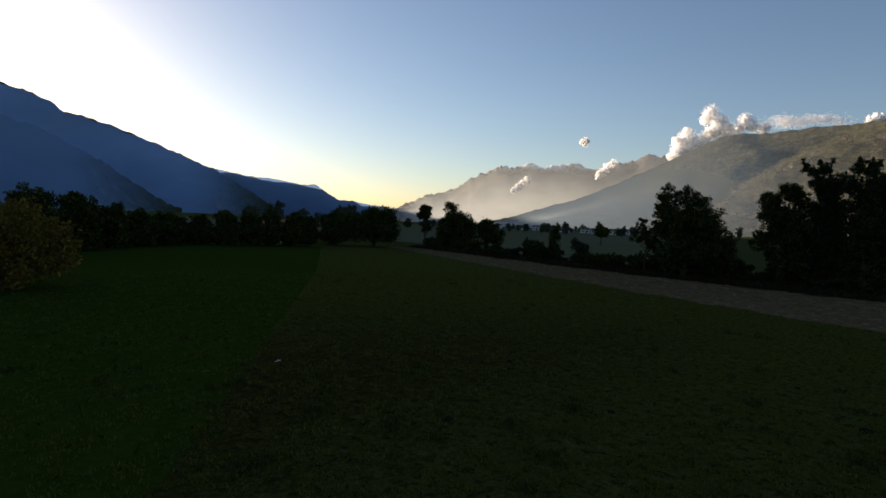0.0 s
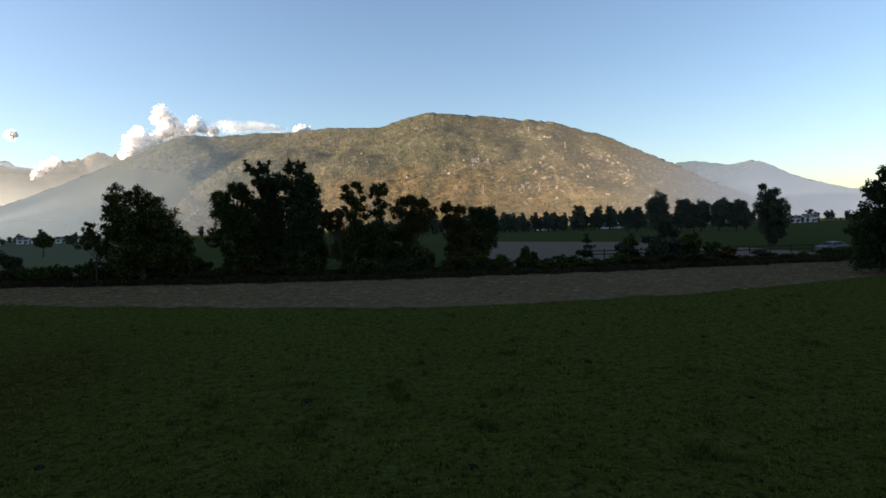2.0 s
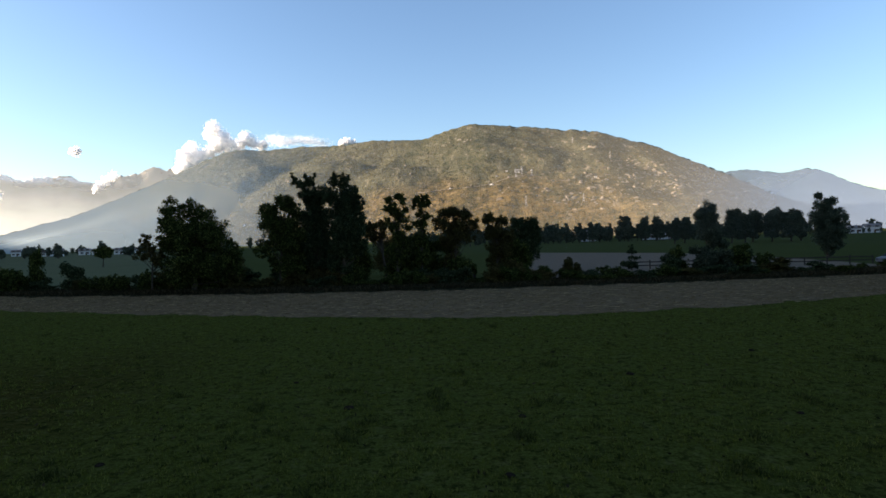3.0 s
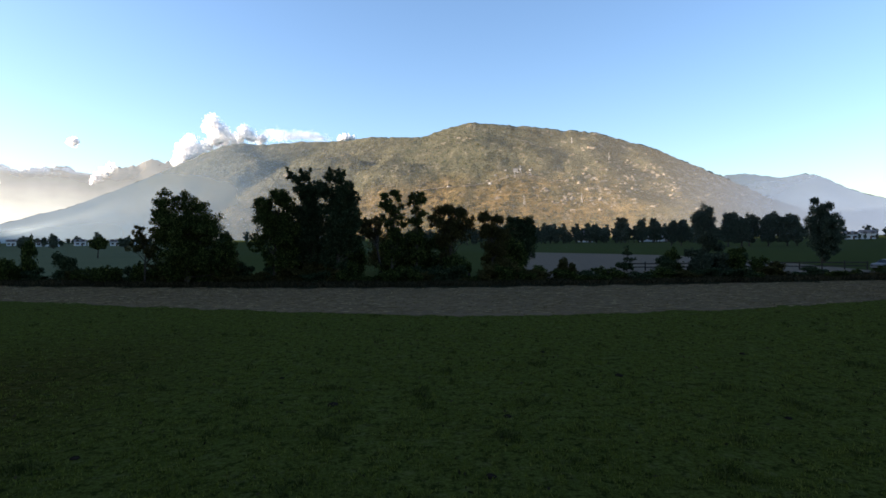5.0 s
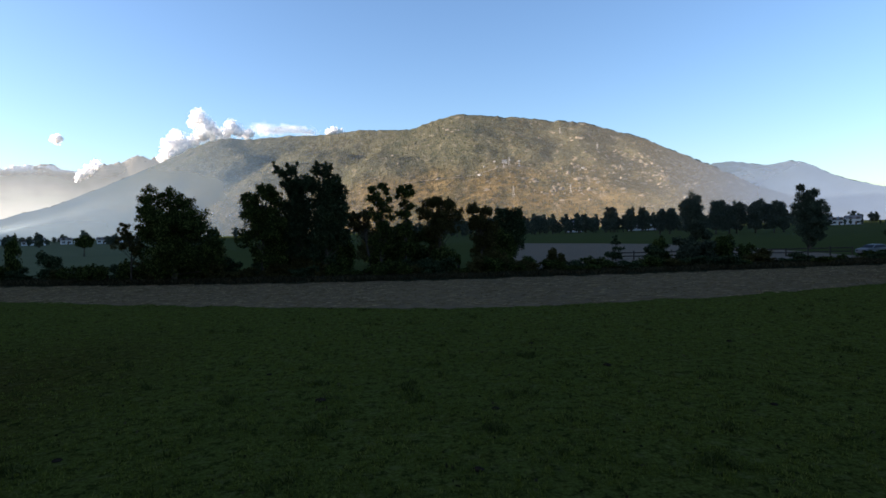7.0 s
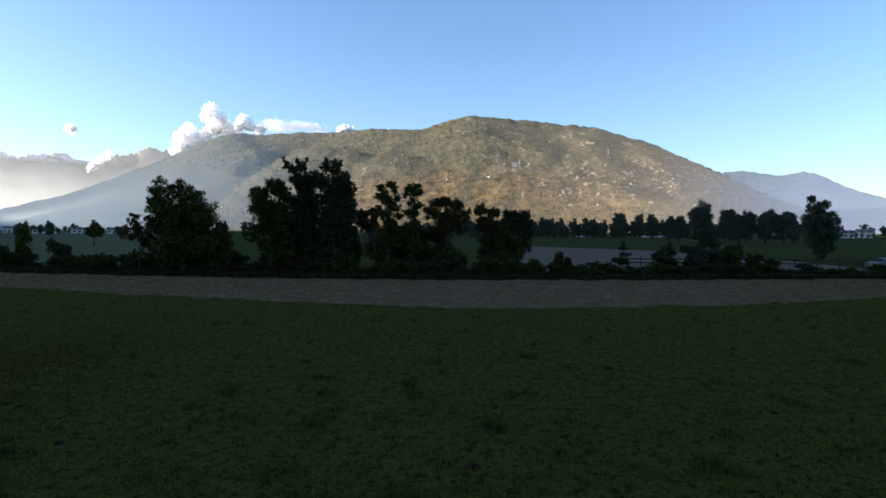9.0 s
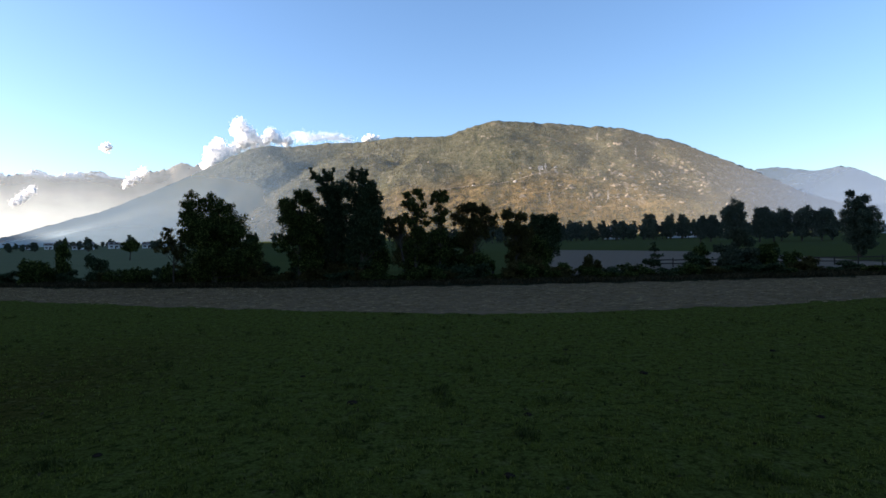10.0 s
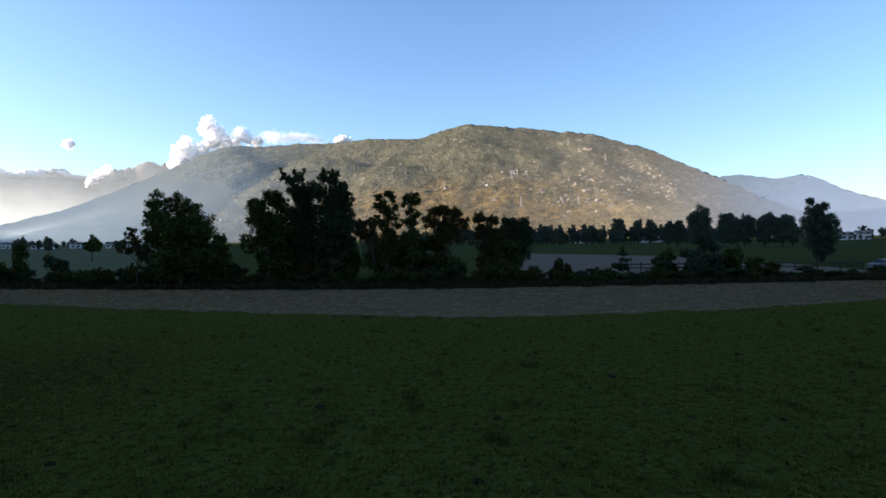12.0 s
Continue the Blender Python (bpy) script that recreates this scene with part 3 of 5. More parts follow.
haze_sheet("haze_spur", [spur], 69, 48.6, 4470, 0.995, 0.72, (0.1, 0.02), "sheet painted as bluish haze before the lower ridge", SPUR_HAZE, 0.8, 0.95)
haze_sheet("haze_distant", [pale], 60, 42, 4780, 0.997, 0.92, (0.05, 0.1), "sheet painted as cream haze before the distant ridge", CREAM_HAZE, 0.8, 0.92)


class Level:
    """A level top for the painted haze sheet over the fields."""

    def __init__(self, top, away):
        self.top, self.away = top, away

    def height(self, az, s):
        return self.top

    def far(self, az, s):
        return self.away


haze_sheet("haze_fields", [Level(24.0, 190.0)], 44, -60, 190, 1.0, 0.012, (0.15, 0.1), "sheet painted as thin bluish haze over the far fields", FIELD_HAZE, 0.3, 0.0)


# ---- clouds ----
def cloud(dist, lumps, seed, label, thin=1.0, body=True):
    """Billows grown together, with torn wisps at the rim. lumps: (compass, height angle, radius) in degrees."""
    r = np.random.default_rng(seed)
    middle = np.mean(np.array(lumps), 0)
    at = high(middle[0], middle[1], dist)
    metre = dist * radians(1.0)
    place_of = Matrix.Translation(at) @ Matrix.Rotation(math.atan2(-at.x, at.y), 4, "Z")
    root = tagged(new("cloud"), label, "cloud", "clouds over the mountains", "structure")
    root.matrix_world = place_of
    bm = bmesh.new()
    spots = []
    for az, el, size in lumps:
        heart = np.array([(middle[0] - az) * metre * math.cos(radians(el)), 0, (el - middle[1]) * metre])
        wide = size * metre
        if body:
            for k in range(9):
                off = heart + r.normal(size=3) * wide * [0.40, 0.3, 0.38]
                bmesh.ops.create_icosphere(bm, subdivisions=3, radius=wide * r.uniform(0.22, 0.50), matrix=Matrix.Translation(off.tolist()))
        n = int((620 if body else 2600) * (size / 0.7) ** 2 * thin)
        spots.append(heart + units(r, n) * (r.uniform(0.3, 1, n) ** 0.5)[:, None] * wide * 0.98 + r.normal(size=(n, 3)) * wide * (0.16 if body else np.array([1.5, 0.5, 0.35])))
    if body:
        shift = Vector((seed * 13.0, 0, 0))
        for v in bm.verts:
            q = v.co + shift
            v.co += Vector((noise.fractal(q / 24, 0.8, 2.0, 4), noise.fractal(q / 24 + Vector((9, 0, 0)), 0.8, 2.0, 4), noise.fractal(q / 24 + Vector((0, 9, 0)), 0.8, 2.0, 4))) * 11
        core = part("billows", bm, CLOUD, root)
        grown = core.modifiers.new("grown", "REMESH")
        grown.mode, grown.voxel_size, grown.use_smooth_shade = "VOXEL", 3.0, True
    else:
        bm.free()
    link("wisps", quads_mesh("wisps", leaf_quads(r, np.concatenate(spots), 4.2 if body else 2.2), WISP), root)
    return root


def high(az, el, dist):
    return az_point(az, dist, EYE + dist * math.tan(radians(el)))


cloud(3850, [(21.8, 8.3, 0.85), (22.1, 7.7, 0.85), (22.45, 7.1, 0.8), (22.8, 6.6, 0.55), (21.2, 7.7, 0.65), (19.95, 10.5, 0.72), (20.4, 9.9, 0.5), (19.3, 9.7, 0.8), (18.7, 9.1, 0.77), (19.8, 8.7, 0.8), (20.5, 8.2, 0.6), (17.15, 9.7, 0.68), (16.45, 9.3, 0.64), (17.7, 9.0, 0.66), (15.65, 9.0, 0.55)],
      1, "bright white cumulus cloud rising behind the mountain crest")
cloud(3250, [(14.5, 9.65, 0.36), (14.0, 9.3, 0.36), (13.0, 9.45, 0.34), (12.0, 9.6, 0.34), (11.2, 9.5, 0.32), (10.3, 9.3, 0.28)], 2, "thin white cloud streak along the crest", 1.5, False)
cloud(3250, [(8.4, 9.25, 0.4), (7.9, 9.45, 0.42), (7.45, 9.3, 0.33)], 3, "small white cloud peeping over the crest")
cloud(3400, [(30.76, 7.98, 0.38), (30.55, 8.15, 0.3)], 4, "small round white cloud puff in clear sky")
cloud(3400, [(28.0, 6.15, 0.40), (28.45, 5.75, 0.42), (28.9, 5.3, 0.42), (29.3, 4.95, 0.32)], 5, "white cloud clinging to the snowy range")
cloud(3400, [(35.95, 4.4, 0.36), (36.35, 4.0, 0.42), (36.75, 3.6, 0.42), (37.2, 3.3, 0.32)], 6, "white wedge of cloud before the snowy range")


# ---- trees of the hedgerow ----
ROW = "trees of the hedgerow"
tree("broad_tree", (-26.4, 64, 0), [(-2.2, 0, 8.6, 1.7, 1.6, 1.9, 1.3), (-0.2, 0, 8.9, 1.6, 1.5, 1.5, 1.1), (1.3, 0, 7.7, 1.8, 1.7, 1.7, 1.2), (2.9, 0, 6.2, 1.6, 1.7, 1.8, 1.1), (0, 0, 6.0, 3.8, 3.0, 2.6, 3.2),
     (4.2, 0, 4.0, 1.4, 1.6, 1.6, 0.8), (-2.8, 0, 5.4, 1.3, 1.5, 1.6, 0.8), (-3.0, 0, 7.3, 1.0, 1.3, 1.5, 0.7), (0.6, 0, 3.2, 4.2, 3.0, 1.8, 2.6), (3.6, 0, 1.9, 2.0, 1.6, 1.4, 0.8), (-1.4, -0.8, 1.8, 2.2, 1.5, 1.4, 1.0)],
     LEAF, "broad leafy green tree with a domed crown in the hedgerow", 11, 0.30, 0.125, 24000, group=ROW, clumps=460, puff=0.7, fill=0.22)
tree("side_tree", (-31.4, 65, 0), [(-0.6, 0, 5.9, 1.0, 0.9, 0.9, 0.8), (0.6, 0, 5.6, 1.0, 0.9, 1.0, 0.8), (-0.9, 0, 4.4, 1.2, 1.0, 0.8, 0.8), (0.7, 0, 3.8, 1.3, 1.1, 1.1, 0.9), (1.4, 0, 2.4, 1.3, 1.1, 1.1, 0.8)],
     AUTUMN, "small half-bare tree beside the broad tree", 23, 0.12, 0.125, 2600, group=ROW, clumps=80, gap=0.6, puff=0.7, fill=0.05)
tree("deciduous_tree", (-17.2, 64.5, 0), [(-1.2, 0, 8.6, 1.2, 1.2, 1.2, 1.0), (0.7, 0, 9.4, 1.5, 1.3, 1.4, 1.4), (1.7, 0, 8.4, 1.2, 1.2, 1.3, 0.9), (-0.6, 0, 7.2, 2.2, 1.7, 1.8, 2.2), (0.8, 0, 5.6, 2.5, 1.9, 2.4, 2.4), (-1.8, 0, 4.8, 1.4, 1.4, 1.6, 0.9), (1.0, 0, 2.8, 2.0, 1.7, 1.7, 1.1)],
     LEAF, "dark leafy tree with a ragged crown in the hedgerow", 12, 0.22, 0.120, 15000, group=ROW, clumps=300, puff=0.68, fill=0.2)
tree("windswept_tree", (-13.6, 65.5, 0), [(-2.0, 0, 12.0, 0.45, 0.5, 0.7, 0.35), (-1.2, 0, 11.5, 0.9, 0.8, 0.8, 0.8), (-0.2, 0, 11.8, 0.7, 0.7, 0.9, 0.6), (-0.4, 0, 10.2, 1.5, 1.3, 1.3, 1.5), (0.8, 0, 10.2, 1.2, 1.2, 1.3, 1.0), (-2.3, 0, 12.5, 0.2, 0.2, 0.4, 0.1), (-0.9, 0, 12.5, 0.2, 0.2, 0.4, 0.1), (0.2, 0, 12.6, 0.2, 0.2, 0.4, 0.1), (0.1, 0, 8.0, 2.0, 1.7, 2.0, 2.4), (0.3, 0, 5.6, 2.4, 1.8, 2.2, 2.4), (0.2, 0, 3.2, 2.0, 1.6, 1.6, 1.1)],
     POPLAR, "tall windswept poplar with a spiky top in the hedgerow", 13, 0.22, 0.116, 16500, group=ROW, clumps=340, puff=0.68, fill=0.2)
tree("windswept_tree", (-10.3, 64, 0), [(-0.6, 0, 11.7, 0.8, 0.7, 1.0, 0.7), (0.4, 0, 11.5, 0.9, 0.9, 1.0, 0.9), (1.2, 0, 10.4, 1.0, 1.0, 1.1, 0.9), (-1.3, 0, 10.2, 1.1, 1.1, 1.2, 0.9), (-0.7, 0, 12.5, 0.2, 0.2, 0.4, 0.1), (0.3, 0, 12.4, 0.2, 0.2, 0.4, 0.1), (0.9, 0, 12.0, 0.2, 0.2, 0.4, 0.1), (0.3, 0, 9.4, 2.0, 1.6, 1.6, 2.0), (1.9, 0, 9.0, 0.9, 1.0, 1.3, 0.8), (2.2, 0, 7.4, 0.8, 1.0, 1.3, 0.6), (0.4, 0, 7.2, 2.4, 1.9, 2.1, 2.6), (0.4, 0, 5.0, 2.5, 2.0, 1.9, 2.2), (-0.4, 0, 2.8, 2.0, 1.6, 1.5, 1.0)],
     POPLAR, "tall dense poplar tapering upward in the hedgerow", 14, 0.24, 0.116, 19000, 0.0, ROW, 380, puff=0.68, fill=0.2)
tree("leaning_tree", (-6.7, 78, 0), [(-1.6, 0, 6.9, 1.2, 1.2, 0.9, 1.1), (0.2, 0, 7.0, 1.2, 1.2, 0.9, 1), (-0.8, 0, 5.8, 2.0, 1.6, 0.8, 1.3)],
     AUTUMN, "small tree with a thin bare leaning trunk", 15, 0.2, 0.125, 3200, -0.10, ROW, 80, puff=0.7, fill=0.1)
tree("slender_tree", (-4.4, 66, 0), [(-0.9, 0, 9.6, 0.5, 0.6, 0.5, 0.7), (0.3, 0, 9.9, 0.6, 0.6, 0.5, 0.8), (0.8, 0, 9.4, 0.4, 0.5, 0.6, 0.4), (-0.5, 0, 8.7, 0.7, 0.7, 0.7, 1.0), (0.1, 0, 7.8, 0.8, 0.8, 0.8, 1.1), (0.9, 0, 7.4, 0.6, 0.6, 0.5, 0.6), (-0.2, 0, 6.6, 1.0, 0.9, 0.8, 1), (0.4, 0, 5.2, 1.1, 1.0, 1.1, 1.3), (0, 0, 3.2, 1.1, 1.1, 1.5, 1.2), (-1.1, 0, 8.6, 0.45, 0.5, 0.4, 0.5), (1.0, 0, 8.5, 0.45, 0.5, 0.45, 0.5), (-1.0, 0, 7.3, 0.6, 0.6, 0.5, 0.6), (1.3, 0, 6.5, 0.5, 0.6, 0.5, 0.5)],
     LEAF, "slender tree with tufted boughs in the hedgerow", 16, 0.15, 0.112, 6000, group=ROW, clumps=230, puff=0.8, gap=0.7)
tree("slender_tree", (-1.6, 66.5, 0), [(-0.5, 0, 9.6, 0.5, 0.5, 0.5, 0.7), (0.4, 0, 9.8, 0.6, 0.6, 0.5, 0.8), (0.0, 0, 9.0, 0.7, 0.6, 0.6, 0.9), (-0.2, 0, 8.0, 0.6, 0.6, 0.7, 0.9), (0.1, 0, 6.8, 0.7, 0.7, 0.9, 1), (-0.1, 0, 5.2, 1.0, 1.0, 1.1, 1.2), (0.1, 0, 3.0, 1.1, 1.1, 1.5, 1.2), (-0.8, 0, 8.9, 0.45, 0.5, 0.4, 0.5), (0.8, 0, 9.1, 0.4, 0.5, 0.4, 0.5), (0.7, 0, 7.6, 0.5, 0.5, 0.45, 0.5), (-0.8, 0, 6.9, 0.5, 0.5, 0.5, 0.5)],
     LEAF, "narrow upright tree with sparse boughs in the hedgerow", 17, 0.14, 0.112, 5400, group=ROW, clumps=210, puff=0.8, gap=0.7)
tree("autumn_tree", (2.2, 67.5, 0), [(-0.6, 0, 8.1, 1.4, 1.3, 0.8, 1.2), (1.1, 0, 7.8, 1.3, 1.2, 0.8, 1), (-1.8, 0, 6.9, 1.1, 1.1, 0.9, 0.9), (0.3, 0, 6.5, 2.1, 1.7, 1.1, 1.7), (2.1, 0, 6.4, 0.9, 0.9, 1.1, 0.7), (-0.8, 0, 4.9, 1.5, 1.4, 1.2, 1.1), (1.2, 0, 5.2, 1.4, 1.3, 1.0, 0.9), (-0.6, 0, 2.4, 1.1, 1.1, 1.3, 0.7)],
     AUTUMN, "airy tree with thinning brownish autumn leaves", 18, 0.18, 0.122, 6600, group=ROW, clumps=190, gap=0.7, puff=0.75, fill=0.2)
tree("autumn_tree", (7.0, 68.5, 0), [(-0.8, 0, 7.2, 0.9, 0.9, 0.8, 0.9), (0.7, 0, 6.9, 1.1, 1.0, 0.8, 1), (-0.2, 0, 5.7, 1.5, 1.4, 1.0, 1.2), (1.4, 0, 5.0, 1.1, 1.1, 1.2, 0.9), (0.4, 0, 3.6, 1.3, 1.3, 1.2, 0.9)],
     AUTUMN, "thin yellowing tree with gaps in its crown", 19, 0.15, 0.118, 5200, group=ROW, clumps=150, gap=0.7, puff=0.75, fill=0.2)
for i, (x, y, h, w) in enumerate([(-4.4, 69, 5.2, 2.0), (-1.6, 69.5, 5.6, 2.2), (1.2, 69.5, 5.4, 1.9), (7.4, 70, 5.0, 1.6), (10.0, 72, 5.2, 1.9), (-15.6, 68, 4.8, 2.2), (-11.6, 68, 4.8, 2.2), (-24.0, 68, 4.4, 2.4), (-28.4, 68, 4.2, 2.2), (-18.4, 69, 4.0, 1.6), (-9.2, 70, 5.6, 1.5), (-6.8, 82, 6.6, 2.6)]):
    tree("thicket_tree", (x, y, 0), [(-0.3 * w, 0, h * 0.78, w * 0.6, w * 0.6, h * 0.2, 1), (0.3 * w, 0, h * 0.66, w * 0.7, w * 0.6, h * 0.24, 1.2), (0, 0, h * 0.36, w * 1.0, w * 0.8, h * 0.34, 2)], (LEAF, AUTUMN)[i % 4 == 3],
         "low dark tree filling the hedgerow", 150 + i, 0.1, 0.12, 4000, group="low trees of the hedgerow", clumps=80, gap=0.65)
tree("dense_tree", (12.0, 78, 0), [(-0.8, 0, 6.5, 1.3, 1.3, 1.2, 1.0), (0.7, 0, 6.4, 1.3, 1.2, 1.3, 1.0), (0.1, 0, 4.8, 2.0, 1.7, 1.8, 2), (0.3, 0, 2.9, 1.7, 1.5, 1.5, 1.2)],
     POPLAR, "dense dark rounded tree at the end of the hedgerow", 20, 0.2, 0.130, 12000, group=ROW, clumps=220, puff=0.8)
tree("egg_shaped_tree", (64.4, 95, 0), [(-1.4, 0, 10.2, 0.8, 0.8, 0.9, 0.5), (0.9, 0, 9.4, 1.1, 1.0, 1.0, 0.7), (-0.6, 0, 8.4, 2.2, 1.8, 1.6, 1.6), (0.1, 0, 6.4, 3.6, 2.6, 2.2, 2.6), (0.3, 0, 4.2, 3.7, 2.5, 2.0, 2.6), (0.5, 0, 2.3, 2.7, 1.8, 1.7, 1.6), (0.4, 0, 0.9, 1.1, 1.0, 0.8, 0.7)],
     HAZYLEAF, "lone egg shaped leafy tree standing in the field", 21, 0.25, 0.135, 15000, 0.01, clumps=320, puff=0.65, fill=0.4)
tree("bushy_tree", (42.0, 46.6, 0), [(0.2, 0, 8.3, 0.8, 0.8, 1.0, 0.6), (-1.2, 0, 7.0, 1.2, 1.1, 1.2, 1), (0.8, 0, 6.4, 2.1, 1.8, 1.7, 1.7), (-0.4, 0, 4.4, 3.0, 2.5, 1.8, 2.4), (1.6, 0, 3.6, 2.6, 2.2, 1.8, 1.6), (0, 0, 1.8, 2.7, 2.4, 1.5, 1.8), (-2.2, 0, 3.4, 1.5, 1.5, 1.5, 1.0), (-1.6, 0, 5.4, 1.3, 1.3, 1.4, 0.9), (-2.6, 0, 1.3, 1.5, 1.5, 1.2, 0.9), (-0.4, 0, 8.6, 0.7, 0.7, 1.0, 0.5)],
     POPLAR, "dark bushy tree at the corner of the meadow", 22, 0.22, 0.122, 18000, clumps=280, puff=0.75, fill=0.2)

# ---- trees round the meadow's far corner ----
CORNER = "trees at the meadow's end"
tree("domed_tree", (-86.5, 69.0, 0), [(-2.5, 0, 5.0, 3.2, 3, 2.2, 1.5), (2.0, 0, 5.6, 3.2, 3, 2.0, 1.6), (0, 0, 3.2, 6.2, 4.5, 2.3, 3)], LEAF, "wide dark domed tree at the meadow's end", 31, 0.3, 0.19, 13000, group=CORNER, clumps=130)
tree("domed_tree", (-91.0, 63.5, 0), [(-1.0, 0, 4.6, 2.6, 2.5, 1.9, 1.5), (1.5, 0, 4.0, 2.4, 2.3, 2.0, 1.5), (0, 0, 2.4, 3.8, 3.5, 1.9, 2)], LEAF, "low dark spreading tree at the meadow's end", 32, 0.25, 0.19, 9500, group=CORNER, clumps=100)
tree("airy_tree", (-81.5, 77.5, 0), [(0, 0, 7.5, 1.5, 1.4, 1.0, 1.2), (-0.6, 0, 6.3, 1.6, 1.5, 0.9, 1), (0.3, 0, 4.0, 1.2, 1.2, 1.4, 0.7)], LEAF, "small airy tree with a bare lower trunk", 33, 0.2, 0.18, 3000, group=CORNER, clumps=60)
tree("domed_tree", (-80.0, 84.0, 0), [(-0.5, 0, 8.2, 2.3, 2.1, 1.1, 0.9), (0.2, 0, 5.6, 3.4, 3.0, 1.9, 2), (2.8, 0, 4.2, 2.6, 2.4, 1.9, 1.5), (0, 0, 2.6, 5.0, 4.2, 1.8, 2.4)], LEAF, "tall dark tree with an airy top", 34, 0.3, 0.19, 11500, group=CORNER, clumps=120)
tree("domed_tree", (-75.0, 88.0, 0), [(0, 0, 4.6, 2.2, 2.0, 1.4, 1.3), (0.8, 0, 2.8, 3.0, 2.7, 1.7, 1.8)], LEAF, "low rounded dark tree beside the stubble", 35, 0.2, 0.19, 6000, group=CORNER, clumps=70)
tree("golden_tree", (-44.5, 5.6, 0), [(-1.6, 0, 4.1, 2.2, 2.0, 1.4, 1.5), (1.0, 0.8, 3.8, 2.0, 2.0, 1.5, 1.4), (0, 0.4, 2.0, 3.1, 2.9, 1.8, 2.2), (1.4, 2.2, 2.4, 1.9, 1.9, 1.5, 1.2)], GOLD, "large bush with yellowing autumn leaves", 36, 0.18, 0.13, 9500, clumps=150, category="bush")


def wood_edge():
    """Dark trees along the meadow's far side."""
    spots = [(-73, 12.6, 7.2, 4.2), (-81, 18.8, 7.4, 3.8), (-85, 23.6, 6.1, 3.4), (-88.5, 28.2, 5.4, 3.2), (-91, 32.6, 5.1, 3.0), (-95, 36.2, 4.8, 3.2), (-93.5, 39.2, 5.0, 3.2), (-92, 42.8, 5.7, 3.3), (-90.5, 46.3, 5.7, 3.1), (-90.2, 49.8, 6.1, 2.9), (-88.5, 53.0, 5.9, 2.8), (-88.2, 56.0, 5.5, 2.0), (-75, 4, 7.6, 4.6), (-75, -5, 7.8, 4.8)]
    for i, (x, y, h, w) in enumerate(spots):
        tree("woodland_tree", (x, y, 0), [(0, 0, h * 0.72, w * 0.62, w * 0.6, h * 0.26, 1.4), (0.3 * w, 0, h * 0.5, w * 0.62, w * 0.6, h * 0.26, 1.2), (-0.3 * w, 0, h * 0.42, w * 0.66, w * 0.6, h * 0.3, 1.3), (0, 0, h * 0.22, w * 0.9, w * 0.8, h * 0.22, 1.5)],
             LEAF, "dark leafy tree along the meadow's edge", 50 + i, 0.2, 0.19, 7000, group="trees along the meadow's edge", clumps=150, puff=0.8, fill=0.25)


wood_edge()

# ---- poplars and other trees standing in the far fields ----
FIELD = "windswept trees in the far field"
for i, (x, y, h, w, lean) in enumerate([(101.5, 216, 16.8, 5.6, 0.03), (110.9, 216, 14.4, 4.0, 0.05), (117.5, 219, 12.2, 3.2, 0.05), (121.9, 222, 13.4, 3.8, 0.06), (127.0, 218, 14.2, 4.6, 0.06), (133.1, 216, 13.4, 4.6, 0.08), (139.5, 220, 9.6, 2.2, 0.03), (104.1, 241, 11.9, 2.6, 0.04), (98.6, 238, 11.6, 2.2, 0.05)]):
    tree("poplar_tree", (x, y, 0), ragged(700 + i, h, w * 1.1, 15),
         HAZYLEAF, "windswept dark poplar in the far field", 80 + i, 0.3, 0.26, 8000, lean, FIELD, 300, fill=0.6, puff=0.7)
for i, (x, y, h, w) in enumerate([(111.5, 340, 17.2, 5.4), (120.3, 330, 15.6, 5.0), (127.0, 331, 15.4, 4.2)]):
    tree("poplar_tree", (x, y, 0), ragged(720 + i, h, w * 1.0),
         HAZYLEAF, "dark rounded tree before the village", 95 + i, 0.3, 0.5, 1800, 0.01, "trees before the village", 70, fill=0.25)
tree("meadow_tree", (-90.5, 162, 0), [(-0.8, 0, 4.6, 2.0, 1.8, 0.9, 1), (1.2, 0, 4.4, 1.9, 1.7, 0.9, 1), (0, 0, 3.4, 2.6, 2.2, 0.7, 1)], LEAF, "small round headed tree alone on the pasture", 99, 0.2, 0.3, 1700, clumps=45)

FARTREES = [tree("far_tree", p, ragged(740 + k, 8.0 + 0.8 * k, 3.2 - 0.4 * k), HAZYLEAF, "far dark tree on the valley floor", 110 + k, 0.2, 0.5, 560,
                 group="far trees on the valley floor", clumps=40, fill=0.35) for k, p in enumerate([(60, 332, 0), (66, 335, 0), (72, 331, 0)])]
fr = np.random.default_rng(5)


def far_copy(x, y, s, squash=1.0):
    base = FARTREES[int(fr.integers(3))]
    copy_thing(base, pose(x, y, 0, 0, 0, float(fr.uniform(0, 360))) @ Matrix.Diagonal((s, s, s * squash, 1)))


for x in np.arange(-20, 176, 2.9):
    far_copy(x + fr.uniform(-1, 1), 335 + fr.uniform(-6, 8), fr.uniform(0.95, 1.5))
for x in np.arange(55, 250, 7.0):
    far_copy(x + fr.uniform(-3, 3), 400 + fr.uniform(-20, 30), fr.uniform(1.1, 1.6))
for x in np.arange(262, 330, 8.0):
    far_copy(x + fr.uniform(-2, 2), 392 + fr.uniform(-6, 3), fr.uniform(0.35, 0.6))
for x in np.arange(262, 470, 7.5):
    far_copy(x + fr.uniform(-2, 2), 425 + fr.uniform(-15, 15), fr.uniform(0.8, 1.35))
for k in range(105):
    az, d = fr.uniform(19, 52), fr.uniform(400, 760)
    p = az_point(az, d)
    far_copy(p.x, p.y, fr.uniform(0.8, 1.5), fr.uniform(0.5, 0.9))
